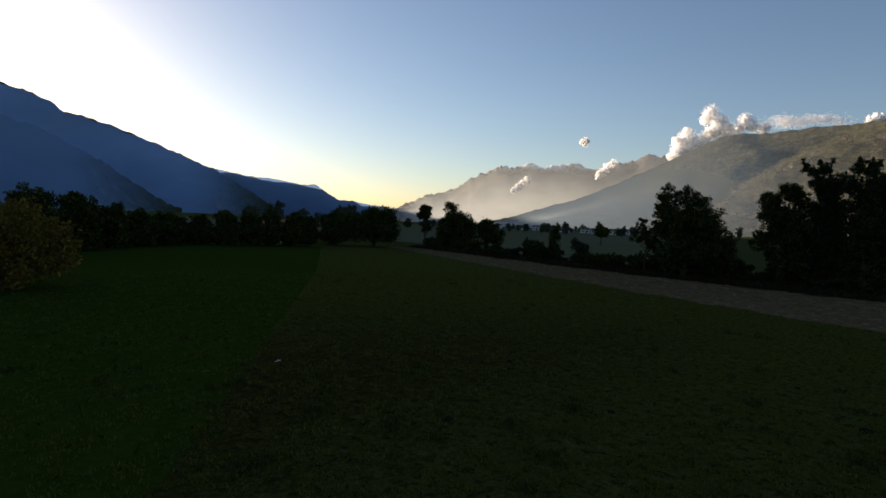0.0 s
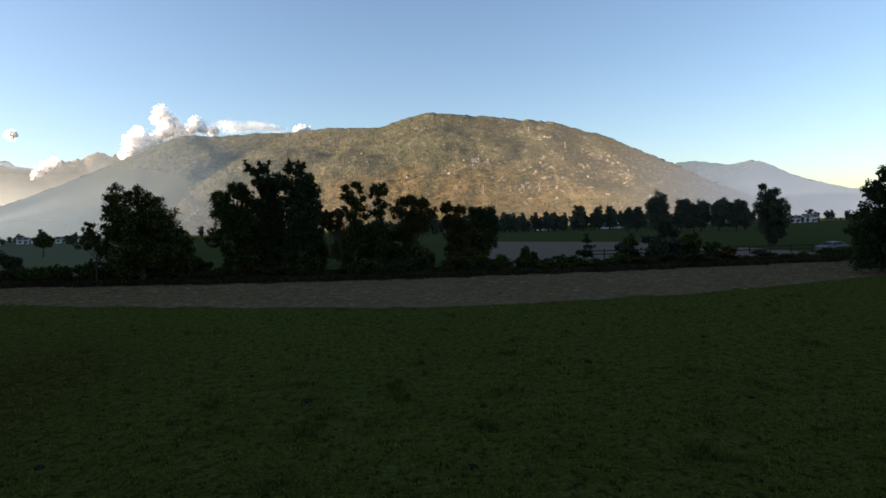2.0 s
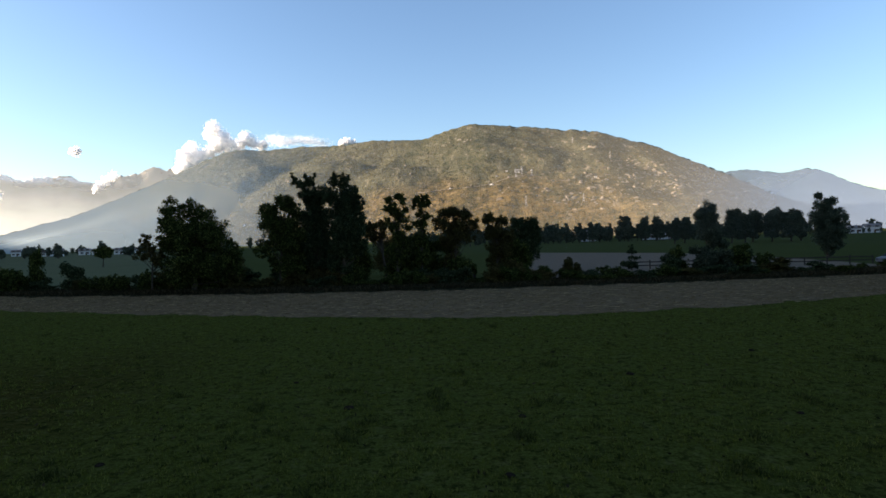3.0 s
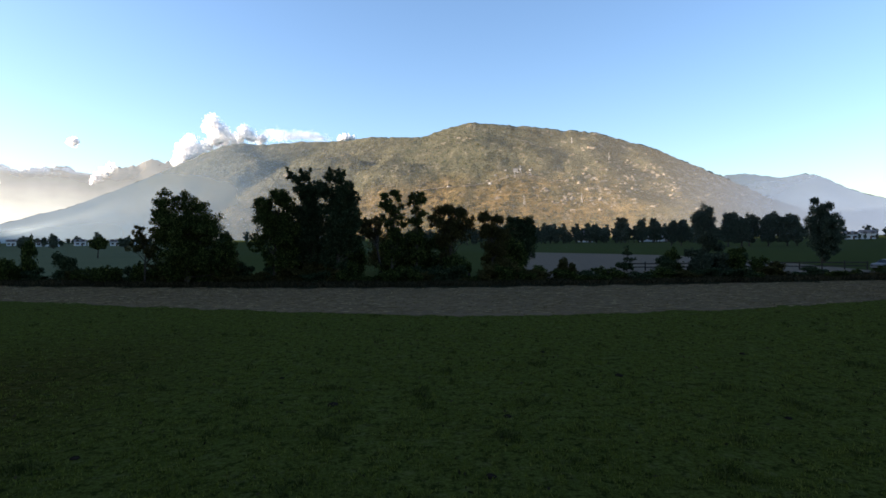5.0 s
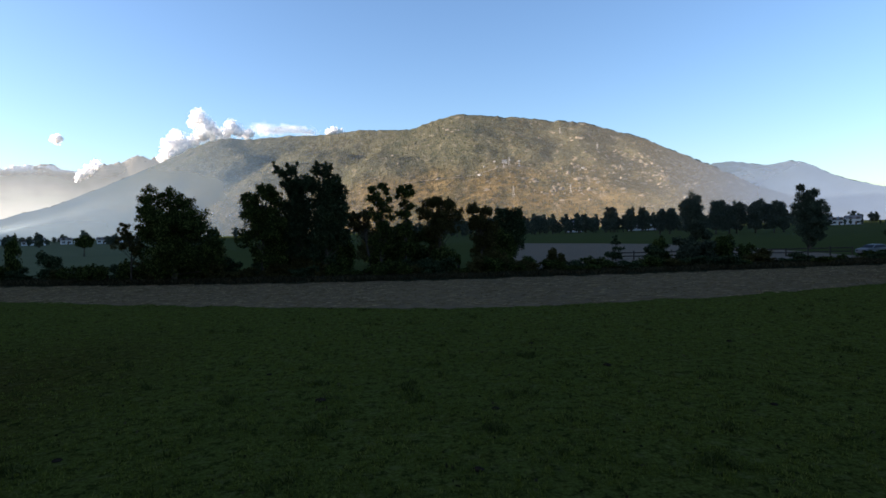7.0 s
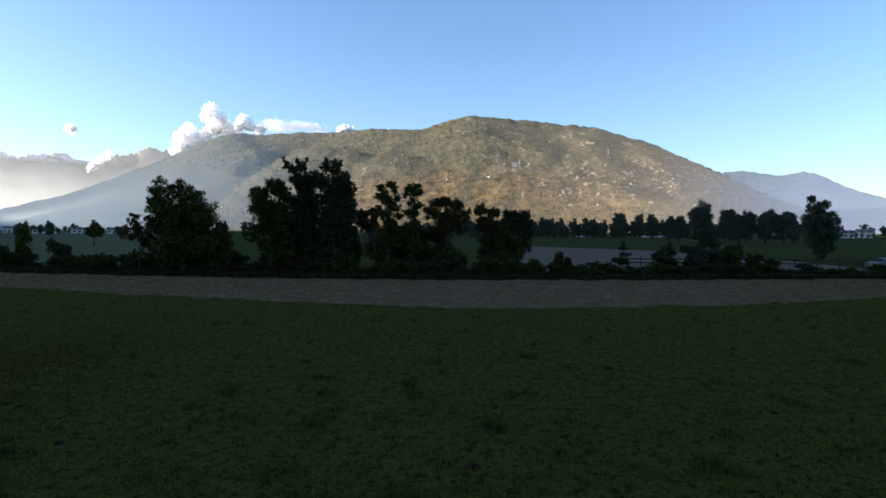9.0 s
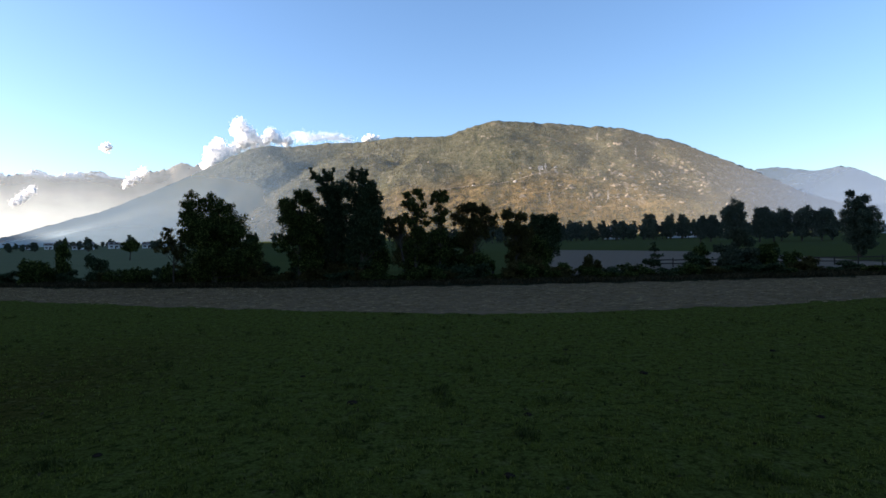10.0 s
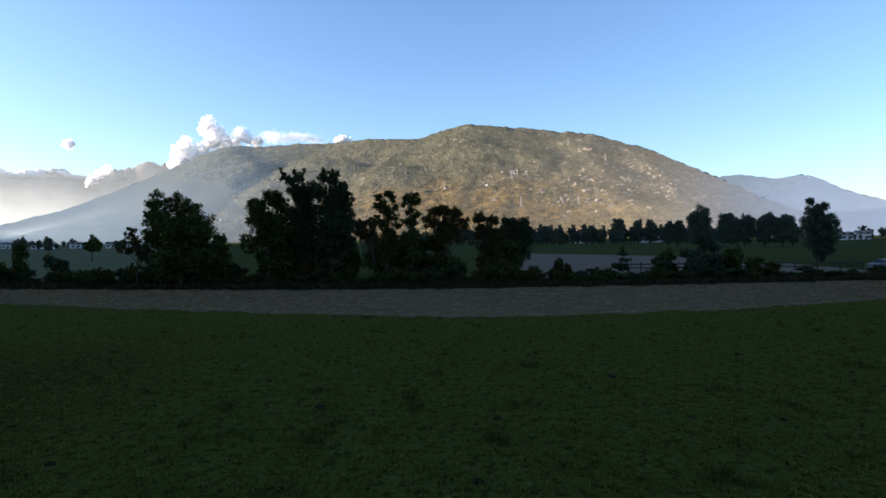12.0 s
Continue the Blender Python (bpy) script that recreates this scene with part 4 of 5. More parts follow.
for x in np.arange(-250, 60, 9.0):
    far_copy(x + fr.uniform(-3, 3), 520 + fr.uniform(-60, 60), fr.uniform(0.8, 1.5))
for k in range(20):
    az, d = fr.uniform(50, 66), fr.uniform(140, 320)
    p = az_point(az, d)
    far_copy(p.x, p.y, fr.uniform(0.8, 1.2))

# ---- shrubs ----
SHRUBS = []
for k, (mat, text) in enumerate([(LEAF, "dark green leafy hedgerow shrub"), (POPLAR, "grey green leafy hedgerow shrub"), (AUTUMN, "brownish autumn hedgerow shrub"), (LEAF, "dense dark leafy hedgerow shrub"), (GREYLEAF, "pale grey green shrub beside the fence")]):
    SHRUBS.append(tree("shrub", (-36.0 + 2.5 * k, 66.5, 0), [(-0.4, 0, 1.5, 0.8, 0.8, 0.6, 1), (0.5, 0, 1.2, 0.9, 0.9, 0.7, 1), (0, 0, 0.6, 1.2, 1.1, 0.6, 1.2)], mat, text, 130 + k, 0.05, 0.11, 1500, group="shrubs of the hedgerow", clumps=48, category="shrub"))
sr = np.random.default_rng(9)


def shrub(x, y, w, h, which=None):
    base = SHRUBS[int(sr.integers(4)) if which is None else which]
    copy_thing(base, pose(x, y, 0, 0, 0, float(sr.uniform(0, 360))) @ Matrix.Diagonal((w, w, h, 1)))


for x in np.arange(-82, -33, 1.9):
    s = sr.uniform(0.55, 1.1)
    shrub(x, far_edge(x) + sr.uniform(2.0, 7.0), s * 1.25, s)
for x in np.arange(-33, 12, 1.3):
    s = sr.uniform(0.6, 1.0)
    open_gap = -21.5 < x < -19.0 or -8.8 < x < -5.4 or 3.0 < x < 5.6
    shrub(x, far_edge(x) + sr.uniform(3.0, 5.5), s * 1.4, s * (0.55 if open_gap else sr.uniform(0.8, 1.2)))
    shrub(x + 0.6, far_edge(x) + sr.uniform(5.5, 8.0), s * 1.4, s * (0.5 if open_gap else sr.uniform(0.9, 1.5)))
for x in np.arange(14, 62, 2.6):
    s = sr.uniform(0.4, 0.75)
    shrub(x, far_edge(x) + sr.uniform(2.0, 6.5), s * 1.9, s)
    shrub(x + 1.2, far_edge(x) + sr.uniform(2.0, 6.5), s * 1.7, s * 0.7)
for x, y, w, h, k in [(-48.6, 72, 1.0, 2.6, 0), (-43.2, 70, 1.3, 1.8, 1), (-50.8, 70, 1.4, 1.4, 3), (-53.5, 73, 1.5, 1.5, 0), (15.8, 70, 0.8, 1.25, 2), (17.0, 70.5, 0.6, 0.9, 2), (29.8, 72, 1.4, 1.55, 0), (31.8, 68, 1.4, 1.3, 4),
                      (34.0, 69, 1.5, 1.4, 4), (32.6, 71, 1.3, 1.6, 4), (36.6, 70, 1.4, 1.4, 0), (28.2, 70, 1.2, 1.2, 1), (37.8, 72, 1.3, 1.3, 1), (39.6, 70, 1.0, 1.1, 3), (43.0, 72, 1.0, 0.8, 2), (59.5, 112, 1.5, 1.1, 0), (-37.0, 66, 1.0, 1.0, 3), (72.0, 80, 1.4, 0.7, 3), (81.0, 86, 1.3, 0.7, 3), (-32.5, 66, 1.0, 1.2, 0), (55.6, 70.5, 1.3, 0.45, 0), (57.8, 70.0, 1.2, 0.5, 3), (60.2, 70.6, 1.3, 0.45, 2), (62.4, 71.5, 1.2, 0.6, 0)]:
    shrub(x, y, w, h, k)
tree("sapling", (35.8, 75, 0), [(0, 0, 4.4, 1.4, 1.3, 0.9, 1.2), (0.4, 0, 3.4, 1.7, 1.5, 0.9, 1.2), (-0.6, 0, 2.4, 1.4, 1.3, 0.8, 0.7)], GREYLEAF, "young round headed tree beside the fence", 141, 0.08, 0.15, 2000, clumps=50)
tree("conifer_sapling", (26.6, 79, 0), [(0, 0, 3.2, 0.35, 0.35, 0.5, 0.5), (0, 0, 2.5, 0.8, 0.7, 0.22, 0.8), (0.2, 0, 1.7, 1.1, 0.9, 0.22, 1), (-0.3, 0, 0.9, 1.6, 1.2, 0.25, 1.1), (0.1, 0, 0.5, 1.0, 1.0, 0.3, 0.7)],
     POPLAR, "small tiered conifer beside the fence", 142, 0.07, 0.12, 1300, clumps=60)


# ---- fence, post and parked car ----
def box(bm, x0, x1, y0, y1, z0, z1, bevel=0.0):
    made = bmesh.ops.create_cube(bm, size=1.0)["verts"]
    for v in made:
        v.co = Vector(((x0 + x1) / 2 + v.co.x * (x1 - x0), (y0 + y1) / 2 + v.co.y * (y1 - y0), (z0 + z1) / 2 + v.co.z * (z1 - z0)))
    if bevel:
        bmesh.ops.bevel(bm, geom=list({e for v in made for e in v.link_edges}), offset=bevel, segments=1, affect="EDGES")
    return made


def fence():
    root = tagged(new("fence"), "dark weathered wooden fence with two rails", "fence")
    root.location = (26.6, 80.5, 0)
    n = 11
    for i in range(n + 1):
        bm = bmesh.new()
        x = i * 2.9
        y = -0.10 * x
        box(bm, x - 0.07, x + 0.07, y - 0.07, y + 0.07, -0.05, 1.2 + 0.08 * math.sin(i * 2.1), 0.015)
        part("post", bm, TIMBER, root)
        if i < n:
            for z in (0.52, 1.0):
                bm = bmesh.new()
                vs = box(bm, x, x + 2.9, y - 0.13, y - 0.08, z - 0.07, z + 0.07)
                for v in vs:
                    v.co.y -= 0.10 * (v.co.x - x)
                    v.co.z += 0.03 * math.sin(i * 1.7 + v.co.x)
                part("rail", bm, TIMBER, root)
    return root


fence()


def old_post():
    bm = bmesh.new()
    bmesh.ops.create_cone(bm, cap_ends=True, segments=10, radius1=0.17, radius2=0.13, depth=1.5, matrix=Matrix.Translation((0, 0, 0.72)))
    for v in bm.verts:
        v.co.x += 0.04 * noise.noise(v.co * 2)
    me = bpy.data.meshes.new("wooden_post")
    bm.to_mesh(me)
    bm.free()
    me.materials.append(TIMBER)
    ob = link("wooden_post", me)
    ob.location = (4.5, 70.5, 0)
    return tagged(ob, "short dark wooden post under the trees", "post")


old_post()

STEEL = plain_material("galvanised_steel", (0.42, 0.40, 0.38), 0.7, 0.1, 0.2)
CARPAINT = plain_material("silver_grey_paint", (0.085, 0.09, 0.095), 0.55, 0.05, 1.0)
TYRE = plain_material("tyre_rubber", (0.02, 0.02, 0.02), 0.85, 0.1, 8.0)


def car(at, turn):
    root = tagged(new("car"), "silver grey parked car at the field's edge", "car")
    root.matrix_world = pose(*at, 0, 0, turn)
    bm = bmesh.new()
    side = [(-2.1, 0.35), (-2.15, 0.75), (-1.9, 0.92), (-1.2, 0.98), (-0.55, 1.42), (0.9, 1.46), (1.6, 1.05), (2.1, 0.95), (2.15, 0.4)]
    left = [bm.verts.new((x, -0.84 + (0.14 if z > 1.2 else 0.0), z)) for x, z in side]
    right = [bm.verts.new((x, 0.84 - (0.14 if z > 1.2 else 0.0), z)) for x, z in side]
    bm.faces.new(left)
    bm.faces.new(right[::-1])
    for i in range(len(side)):
        k = (i + 1) % len(side)
        bm.faces.new((left[i], right[i], right[k], left[k]))
    bmesh.ops.recalc_face_normals(bm, faces=bm.faces)
    bmesh.ops.bevel(bm, geom=bm.edges[:], offset=0.06, segments=2, affect="EDGES")
    part("body", bm, CARPAINT, root)
    for s in (-1, 1):
        bm = bmesh.new()
        vs = [bm.verts.new((x, s * y, z)) for x, y, z in [(-1.05, 0.85, 1.0), (1.35, 0.85, 1.06), (0.8, 0.73, 1.38), (-0.5, 0.73, 1.36)]]
        bm.faces.new(vs)
        bmesh.ops.solidify(bm, geom=bm.faces[:], thickness=0.02)
        part("side_window", bm, GLASS, root)
        for x in (-1.3, 1.35):
            bm = bmesh.new()
            bmesh.ops.create_cone(bm, cap_ends=True, segments=18, radius1=0.32, radius2=0.32, depth=0.22, matrix=Matrix.Translation((x, s * 0.78, 0.32)) @ Matrix.Rotation(radians(90), 4, "X"))
            wheel = part("wheel", bm, TYRE, root)
            bm = bmesh.new()
            bmesh.ops.create_cone(bm, cap_ends=True, segments=14, radius1=0.19, radius2=0.17, depth=0.03, matrix=Matrix.Translation((x, s * 0.895, 0.32)) @ Matrix.Rotation(radians(90), 4, "X"))
            part("rim", bm, STEEL, wheel)
        bm = bmesh.new()
        box(bm, -2.18, -2.08, s * 0.55 - 0.16, s * 0.55 + 0.16, 0.62, 0.76, 0.02)
        part("headlight", bm, GLASS, root)
    bm = bmesh.new()
    vs = [bm.verts.new(p) for p in [(-1.17, -0.72, 1.02), (-1.17, 0.72, 1.02), (-0.60, 0.62, 1.40), (-0.60, -0.62, 1.40)]]
    bm.faces.new(vs)
    bmesh.ops.solidify(bm, geom=bm.faces[:], thickness=0.02)
    part("windscreen", bm, GLASS, root)
    return root


car((59.6, 75.0, 0.03), 12)


# ---- houses ----
def house(at, turn, w, d, h, roof, label, group="", storeys=2):
    root = tagged(new("house"), label, "house", group)
    root.matrix_world = pose(*at, 0, 0, turn)
    bm = bmesh.new()
    box(bm, -w / 2, w / 2, -d / 2, d / 2, -1.5, h)
    for s in (-1, 1):
        bm.faces.new([bm.verts.new(p) for p in ((s * w / 2, -d / 2, h), (s * w / 2, d / 2, h), (s * w / 2, 0, h + d * 0.24))])
    part("wall", bm, WALL, root)
    bm = bmesh.new()
    ridge, eave, over = h + d * 0.24, h - 0.15, 0.6
    for s in (-1, 1):
        a = [(-w / 2 - over, s * (d / 2 + over), eave), (w / 2 + over, s * (d / 2 + over), eave), (w / 2 + over, 0, ridge + 0.1), (-w / 2 - over, 0, ridge + 0.1)]
        lo = [bm.verts.new(p) for p in a]
        up = [bm.verts.new((p[0], p[1], p[2] + 0.25)) for p in a]
        bm.faces.new(lo)
        bm.faces.new(up)
        for i in range(4):
            k = (i + 1) % 4
            bm.faces.new((lo[i], lo[k], up[k], up[i]))
    bmesh.ops.recalc_face_normals(bm, faces=bm.faces)
    part("roof", bm, roof, root)
    n = max(2, int(w / 3.2))
    for f in range(storeys):
        for i in range(n):
            x = -w / 2 + w * (i + 0.5) / n
            z = 1.0 + f * 2.8
            bm = bmesh.new()
            box(bm, x - 0.5, x + 0.5, -d / 2 - 0.05, -d / 2 + 0.1, z, z + 1.4)
            pane = part("window", bm, GLASS, root)
            for s in (-1, 1):
                bm = bmesh.new()
                box(bm, x + s * 0.78 - 0.24, x + s * 0.78 + 0.24, -d / 2 - 0.12, -d / 2 + 0.02, z - 0.05, z + 1.45)
                part("shutter", bm, SHUTTER, pane)
    bm = bmesh.new()
    box(bm, w * 0.06, w * 0.06 + 1.1, -d / 2 - 0.06, -d / 2 + 0.1, -0.1, 2.1)
    part("door", bm, SHUTTER, root)
    bm = bmesh.new()
    box(bm, w * 0.22, w * 0.22 + 0.8, 0.8, 1.6, h, h + d * 0.24 + 1.0, 0.05)
    part("chimney", bm, WALL, root.children[1])
    return root


VILLAGE = "houses of the village"
house((105.5, 395, 0), 10, 8, 8, 6.0, ROOF, "white house with a grey roof behind trees", VILLAGE)
house((150, 396, 0), -8, 14, 9, 5.6, ROOF, "long white house with a dark roof", VILLAGE)
house((163, 402, 0), -20, 10, 9, 5.4, TILE, "white house with a reddish roof", VILLAGE)
house((292, 402, 0), -15, 8, 7, 3.4, ROOF, "white farmhouse with a dark roof", VILLAGE)
house((309, 408, 0), -25, 9, 8, 4.2, ROOF, "white house beside the farmhouse", VILLAGE)
for az, d, w in [(33, 420, 12), (32.2, 400, 10), (30.4, 430, 13), (29.5, 415, 11), (27.8, 400, 12), (36.5, 520, 13), (35.0, 500, 11), (38.6, 560, 14), (26.3, 450, 12), (34, 470, 10), (12.0, 470, 12), (13.5, 500, 11)]:
    p = az_point(az, d * 1.35)
    house(p, az + 10 * math.sin(d), w * 0.62, 7, 3.4 + 0.6 * math.sin(w + d), ROOF, "pale village house on the valley floor", VILLAGE)
p = az_point(60.3, 118)
house(p, 60, 11, 6, 2.6, TILE, "low pale building between dark trees", storeys=1)

HAMLET = house(hill.seen_at(-8.4, 6.1), -8, 15, 10, 8, ROOF, "white house on the mountainside", "houses on the mountainside", 2)
hr = np.random.default_rng(17)
for az, el, n, sa, se in [(-8.3, 6.15, 4, 0.8, 0.16), (-10.2, 6.0, 3, 1.2, 0.25), (-12.5, 5.8, 2, 1.5, 0.3), (-6.2, 5.7, 2, 0.7, 0.3), (-2.4, 4.8, 2, 0.9, 0.08), (9, 3.0, 3, 2.0, 0.5), (17, 1.6, 7, 2.5, 0.35), (22, 1.2, 8, 1.5, 0.3)]:
    for k in range(n):
        a = az + hr.normal() * sa
        p = hill.seen_at(a, el + hr.normal() * se)
        s = hr.uniform(0.28, 0.52)
        copy_thing(HAMLET, Matrix.Translation(p) @ Matrix.Rotation(radians(a + hr.uniform(-35, 35)), 4, "Z") @ Matrix.Scale(s, 4))


# ---- rocks and scrub on the sunlit mountain ----
def outcrops():
    r = np.random.default_rng(23)
    verts, faces = [], []
    spots = [(-15, 8.1, 5, 0.5, 0.12, 22), (-11.0, 4.35, 4, 0.35, 0.15, 30), (-2.2, 9.2, 12, 1.6, 0.5, 10), (-0.5, 8.3, 6, 1.0, 0.4, 10), (-21, 5.6, 120, 2.8, 0.9, 13), (-25, 4.2, 100, 2.4, 0.8, 13), (-18, 3.6, 50, 2.6, 0.7, 11),
             (-14, 3.4, 26, 1.6, 0.3, 12), (-12, 5.0, 30, 2.4, 0.5, 9), (-6, 7.6, 16, 3.5, 0.8, 8), (4, 7.0, 14, 3.0, 1.1, 8), (-8, 4.6, 16, 2.0, 0.5, 10), (12, 5.0, 10, 2.5, 1.0, 9), (-27.5, 3.2, 30, 1.6, 0.7, 12)]
    for az, el, n, sa, se, size in spots:
        for k in range(n):
            turn, up = az + r.normal() * sa, el + r.normal() * se
            if up > float(np.interp(-turn, hill.turns, hill.rises)) - 0.6:
                continue
            p = hill.seen_at(turn, up)
            s = size * r.uniform(0.25, 0.85)
            wide, tall_ = r.uniform(0.6, 1.6), r.uniform(0.4, 1.15)
            bm = bmesh.new()
            for q in units(r, 22) * r.uniform(0.6, 1.15, (22, 1)):
                bm.verts.new(q)
            bmesh.ops.convex_hull(bm, input=bm.verts)
            bmesh.ops.delete(bm, geom=[v for v in bm.verts if not v.link_faces], context="VERTS")
            bm.verts.index_update()
            base = len(verts)
            for v in bm.verts:
                verts.append((p.x + v.co.x * s * wide, p.y + v.co.y * s * 0.7, p.z + (v.co.z * tall_ - 0.25) * s))
            faces += [tuple(base + v.index for v in f.verts) for f in bm.faces]
            bm.free()
    return tagged(link("rock_outcrops", mesh_of("rock_outcrops", verts, faces, ROCK)), "pale bare rock outcrops on the mountainside", "rocks", kind="stuff")


def scrub():
    r = np.random.default_rng(29)
    centres = []
    for k in range(5200):
        az, s = r.uniform(-37, 24.5), r.uniform(0.02, 0.94)
        if noise.noise((az * 0.5, s * 9, 4.0)) < -0.12:
            continue
        p = hill.point(az, s)
        for q in range(4):
            centres.append((p.x + r.normal() * 4, p.y + r.normal() * 4, p.z + abs(r.normal()) * 2.2))
    return tagged(link("mountain_scrub", quads_mesh("mountain_scrub", leaf_quads(r, np.array(centres), 3.4), SCRUB)), "olive and brown scrub covering the mountainside", "scrub", kind="stuff")


outcrops()
scrub()


def mountain_road():
    verts, faces = [], []
    stops = [(1.5, 4.35), (-0.5, 4.55), (-2.4, 4.72), (-4.2, 4.8), (-6.0, 5.1), (-7.6, 5.55), (-9.2, 5.75), (-10.6, 5.5), (-11.8, 5.15), (-13.4, 5.0)]
    xs = np.arange(1.5, -13.4, -0.12)
    for az in xs:
        p = hill.seen_at(az, float(np.interp(-az, [-a for a, e in stops], [e for a, e in stops])))
        verts += [p + Vector((0, -3.0, 0.6)), p + Vector((0, 3.5, 2.6))]
    faces = [(2 * i, 2 * i + 2, 2 * i + 3, 2 * i + 1) for i in range(len(xs) - 1)]
    return tagged(link("mountain_road", mesh_of("mountain_road", verts, faces, ROCK)), "pale road cut winding across the mountainside", "road", kind="structure")


mountain_road()


def pylon(at, tall, turn):
    root = tagged(new("power_pylon"), "pale lattice steel power pylon on the mountainside", "pylon", "power pylons on the mountainside")
    root.matrix_world = Matrix.Translation(at) @ Matrix.Rotation(radians(turn), 4, "Z")
    foot = tall * 0.11
    for sx_ in (-1, 1):
        for sy_ in (-1, 1):
            v, f = [], []
            tube(v, f, [(sx_ * foot, sy_ * foot, -2), (sx_ * foot * 0.35, sy_ * foot * 0.35, tall * 0.6), (sx_ * 0.3, sy_ * 0.3, tall)], [0.34, 0.28, 0.2], 4)
            link("leg", mesh_of("leg", v, f, STEEL), root)
    for z, w in ((0.68, 0.20), (0.80, 0.17), (0.92, 0.13)):
        v, f = [], []
        tube(v, f, [(-tall * w, 0, tall * z), (0, 0, tall * (z + 0.02)), (tall * w, 0, tall * z)], [0.14, 0.3, 0.14], 4)
        link("crossarm", mesh_of("crossarm", v, f, STEEL), root)
    for k in range(5):
        a, c = 0.1 + k * 0.11, 0.1 + (k + 1) * 0.11
        w0, w1 = foot * (1 - 1.08 * a), foot * (1 - 1.08 * c)
        v, f = [], []
        tube(v, f, [(-w0, -w0, tall * a), (w1, -w1, tall * c)], [0.25, 0.25], 4)
        tube(v, f, [(w0, -w0, tall * a), (-w1, -w1, tall * c)], [0.25, 0.25], 4)
        link("brace", mesh_of("brace", v, f, STEEL), root)


for az, el, tall in [(-9.2, 2.75, 30), (-14.6, 2.95, 24), (-8.3, 5.55, 22), (-8.85, 5.85, 26), (-13.7, 8.55, 22), (-17.1, 6.9, 24)]:
    pylon(hill.seen_at(az, el), tall, az)


# ---- grass, straw and leaves on the ground ----
def blades(name, spots, height, width, material, label, seed, per=3, category="grass"):
    """Tufts of pointed blades at the spots (x, y, z)."""
    r = np.random.default_rng(seed)
    foot = np.repeat(np.asarray(spots, float), per, 0)
    n = len(foot)
    foot[:, :2] += r.normal(size=(n, 2)) * 0.05
    a = r.uniform(0, 2 * np.pi, n)
    h = height * r.uniform(0.5, 1.4, n)
    w = width * r.uniform(0.6, 1.3, n)
    side = np.stack([np.cos(a), np.sin(a), 0 * a], 1) * w[:, None]
    bend = np.stack([np.cos(a + 1.57), np.sin(a + 1.57), 0 * a], 1) * (h * r.uniform(0.2, 1.0, n))[:, None]
    up = np.stack([0 * h, 0 * h, h], 1)
    quads = np.stack([foot - side, foot + side, foot + up * 0.65 + bend * 0.4 + side * 0.7, foot + up + bend], 1)
    return tagged(link(name, quads_mesh(name, quads, material)), label, category, kind="stuff")


gr = np.random.default_rng(31)
d = 5.0 + 50.0 * gr.uniform(0, 1, 125000) ** 1.3
a = np.radians(gr.uniform(-48, 92, 125000))
gx, gy = -np.sin(a) * d, np.cos(a) * d
keep = np.array([y < near_edge(x) - 0.2 for x, y in zip(gx, gy)])
clump = np.array([noise.noise((x * 0.9, y * 0.9, 2.0)) + 0.5 * noise.noise((x * 3.1, y * 3.1, 5.0)) for x, y in zip(gx, gy)])
keep &= clump > -0.1
blades("meadow_grass", np.stack([gx, gy, 0 * gx + 0.01], 1)[keep], 0.06, 0.012, BLADE, "short mown meadow grass in tufts", 41, 3)
tall = keep & (clump > 0.55)
blades("grass_tussocks", np.stack([gx, gy, 0 * gx + 0.01], 1)[tall], 0.13, 0.016, TUSSOCK, "taller dark grass tussocks in the meadow", 42, 5)
vx = gr.uniform(-84, 100, 15000)
vy = np.array([far_edge(x) for x in vx]) + gr.uniform(-0.5, 6.0, 15000)
blades("verge_grass", np.stack([vx, vy, 0 * vx + 0.1], 1), 0.38, 0.03, DRYBLADE, "tall withered grass along the hedge bank, darkened for shade", 43, 3)
sx = gr.uniform(-84, 100, 26000)
sf = gr.uniform(0.01, 0.99, 26000)
sy = np.array([near_edge(x) + (far_edge(x) - near_edge(x)) * (round(f * 24) / 24 + e) for x, f, e in zip(sx, sf, gr.normal(size=26000) * 0.006)])
blades("maize_stubble", np.stack([sx, sy, 0 * sx + 0.01], 1)[:9000], 0.10, 0.022, STRAW, "short dry maize stalks left in rows", 44, 2, "stubble")
sa = gr.normal(size=len(sx)) * 0.25
sl = gr.uniform(0.10, 0.42, len(sx))
mid = np.stack([sx, sy, 0 * sx + 0.035], 1)
way = np.stack([np.cos(sa), np.sin(sa), 0.05 * sa], 1) * sl[:, None]
across = np.stack([-np.sin(sa), np.cos(sa), 0.6 + 0 * sa], 1) * gr.uniform(0.012, 0.035, len(sx))[:, None]
tagged(link("loose_straw", quads_mesh("loose_straw", np.stack([mid - way, mid - across, mid + way, mid + across], 1), STRAW)), "loose dry straw lying along the stubble rows", "straw", kind="stuff")
lx, ly = gr.uniform(-30, 26, 1500), gr.uniform(4, 34, 1500)
far = leaf_quads(gr, np.stack([lx, ly, 0 * lx + 0.05], 1), 0.06)
tagged(link("fallen_leaves", quads_mesh("fallen_leaves", far, DRYBLADE)), "scattered dry fallen leaves on the meadow", "leaves", kind="stuff")

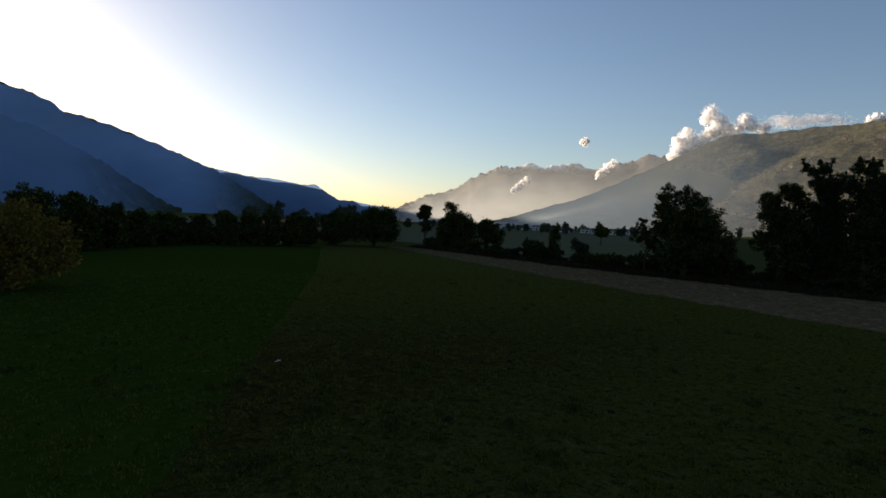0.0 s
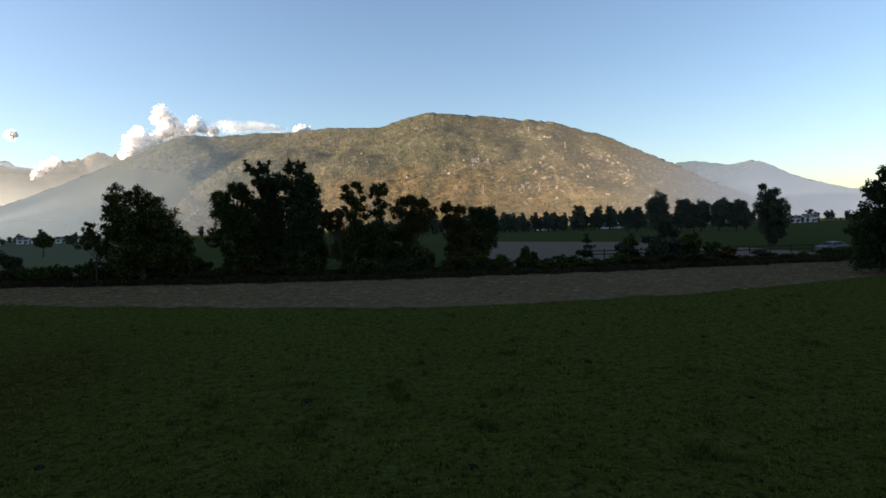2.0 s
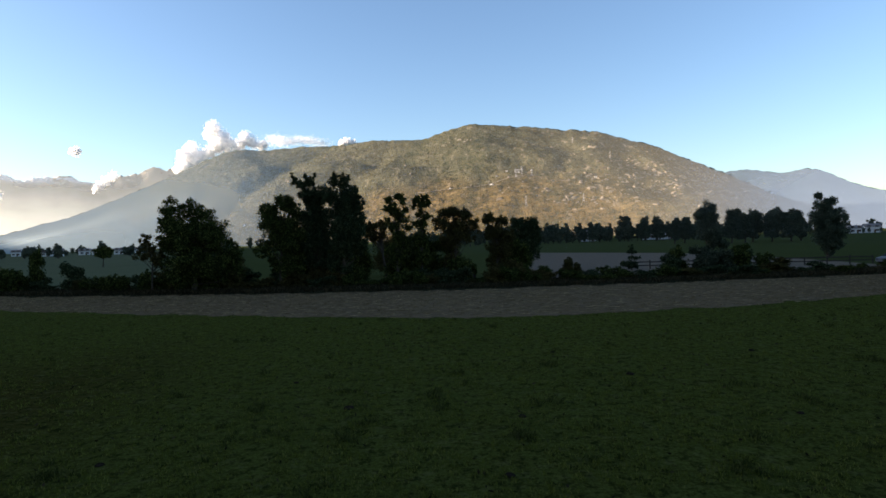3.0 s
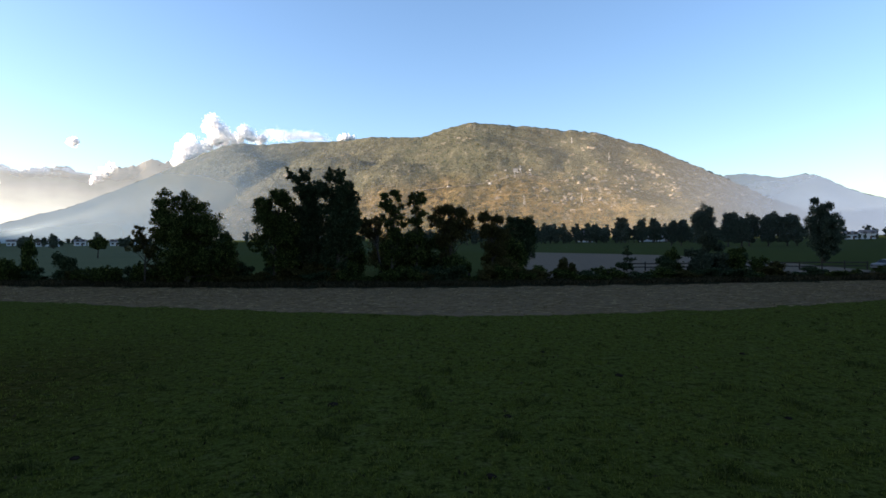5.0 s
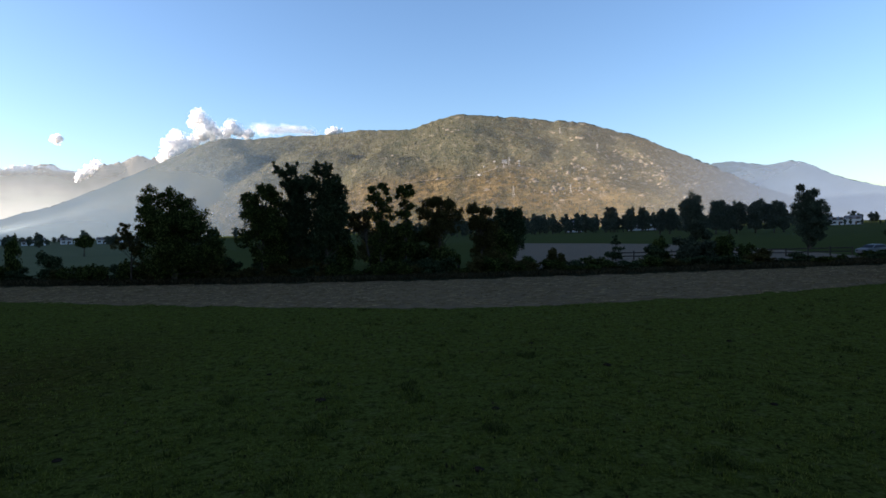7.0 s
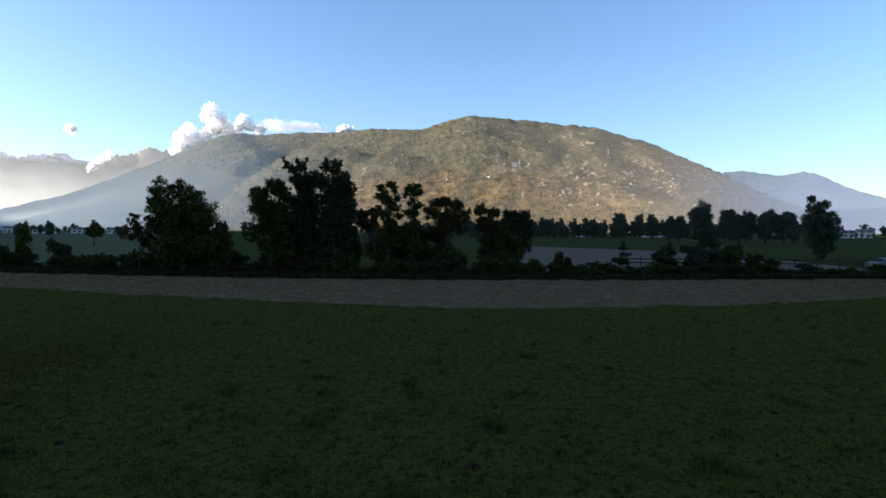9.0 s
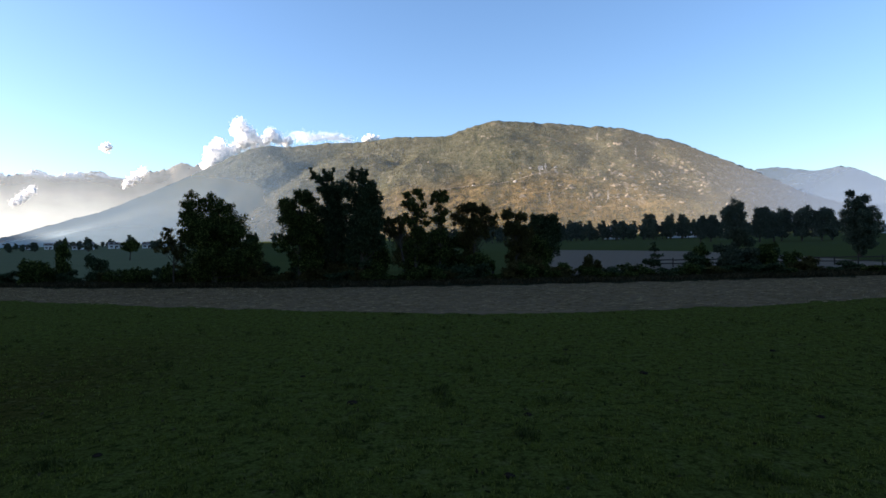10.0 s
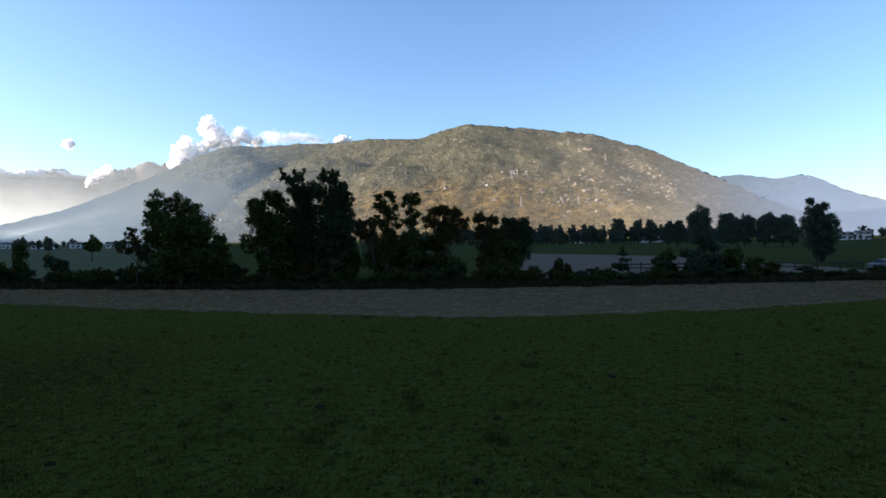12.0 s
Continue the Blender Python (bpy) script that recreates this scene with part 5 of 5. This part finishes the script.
# broad leaves of the lush crop
cx, cy = gr.uniform(-60, -9, 16000), gr.uniform(-14, 50, 16000)
inside = (cy < np.interp(cx, [-86, -48, -34.5, -25, -16.4, -11.6, -9], [57, 30.4, 20, 12.7, 6.1, 2.3, -2])) & (np.hypot(cx, cy) < 48)
leafy = np.stack([cx, cy, gr.uniform(0.04, 0.14, 16000)], 1)[inside]
tagged(link("crop_leaves", quads_mesh("crop_leaves", leaf_quads(gr, leafy, 0.07), CROP)), "low broad leaves of the green crop", "crop", kind="stuff")


def clod(x, y, size, seed):
    r = np.random.default_rng(seed)
    bm = bmesh.new()
    bmesh.ops.create_icosphere(bm, subdivisions=3, radius=1.0)
    q = Vector(r.uniform(-9, 9, 3).tolist())
    for v in bm.verts:
        v.co *= 1 + 0.35 * noise.fractal(v.co * 1.6 + q, 0.8, 2.0, 4)
        v.co = Vector((v.co.x * size, v.co.y * size, max(-0.1, v.co.z * 0.45) * size))
    me = bpy.data.meshes.new("earth_clod")
    bm.to_mesh(me)
    bm.free()
    me.materials.append(CLODSOIL)
    ob = link("earth_clod", me)
    ob.location = (x, y, 0.02)
    return tagged(ob, "small dark heap of bare earth in grass", "earth", "earth heaps in the meadow")


CLODSOIL = plain_material("dark_earth", (0.018, 0.014, 0.010), 0.95, 0.4, 9.0)
for k, (x, y, size) in enumerate([(-3.2, 17.5, 0.16), (1.9, 16.1, 0.11), (1.0, 12.0, 0.12), (6.5, 20.6, 0.14), (-5.6, 21.0, 0.09), (9.5, 15.5, 0.09), (-8.5, 13.5, 0.10), (4.6, 25.0, 0.10), (12.8, 24.0, 0.12), (-14.0, 16.0, 0.11), (-11.0, 9.5, 0.12), (-18.0, 20.0, 0.11)]):
    clod(x, y, size, 300 + k)


def scrap():
    bm = bmesh.new()
    bmesh.ops.create_grid(bm, x_segments=8, y_segments=6, size=0.085)
    for v in bm.verts:
        v.co.z = 0.05 + 0.09 * noise.noise(v.co * 9)
    bmesh.ops.solidify(bm, geom=bm.faces[:], thickness=0.004)
    me = bpy.data.meshes.new("paper_scrap")
    bm.to_mesh(me)
    bm.free()
    me.materials.append(WALL)
    ob = link("paper_scrap", me)
    ob.location = (-19.0, 9.2, 0.0)
    return tagged(ob, "crumpled pale scrap lying on the mown field", "litter")


scrap()
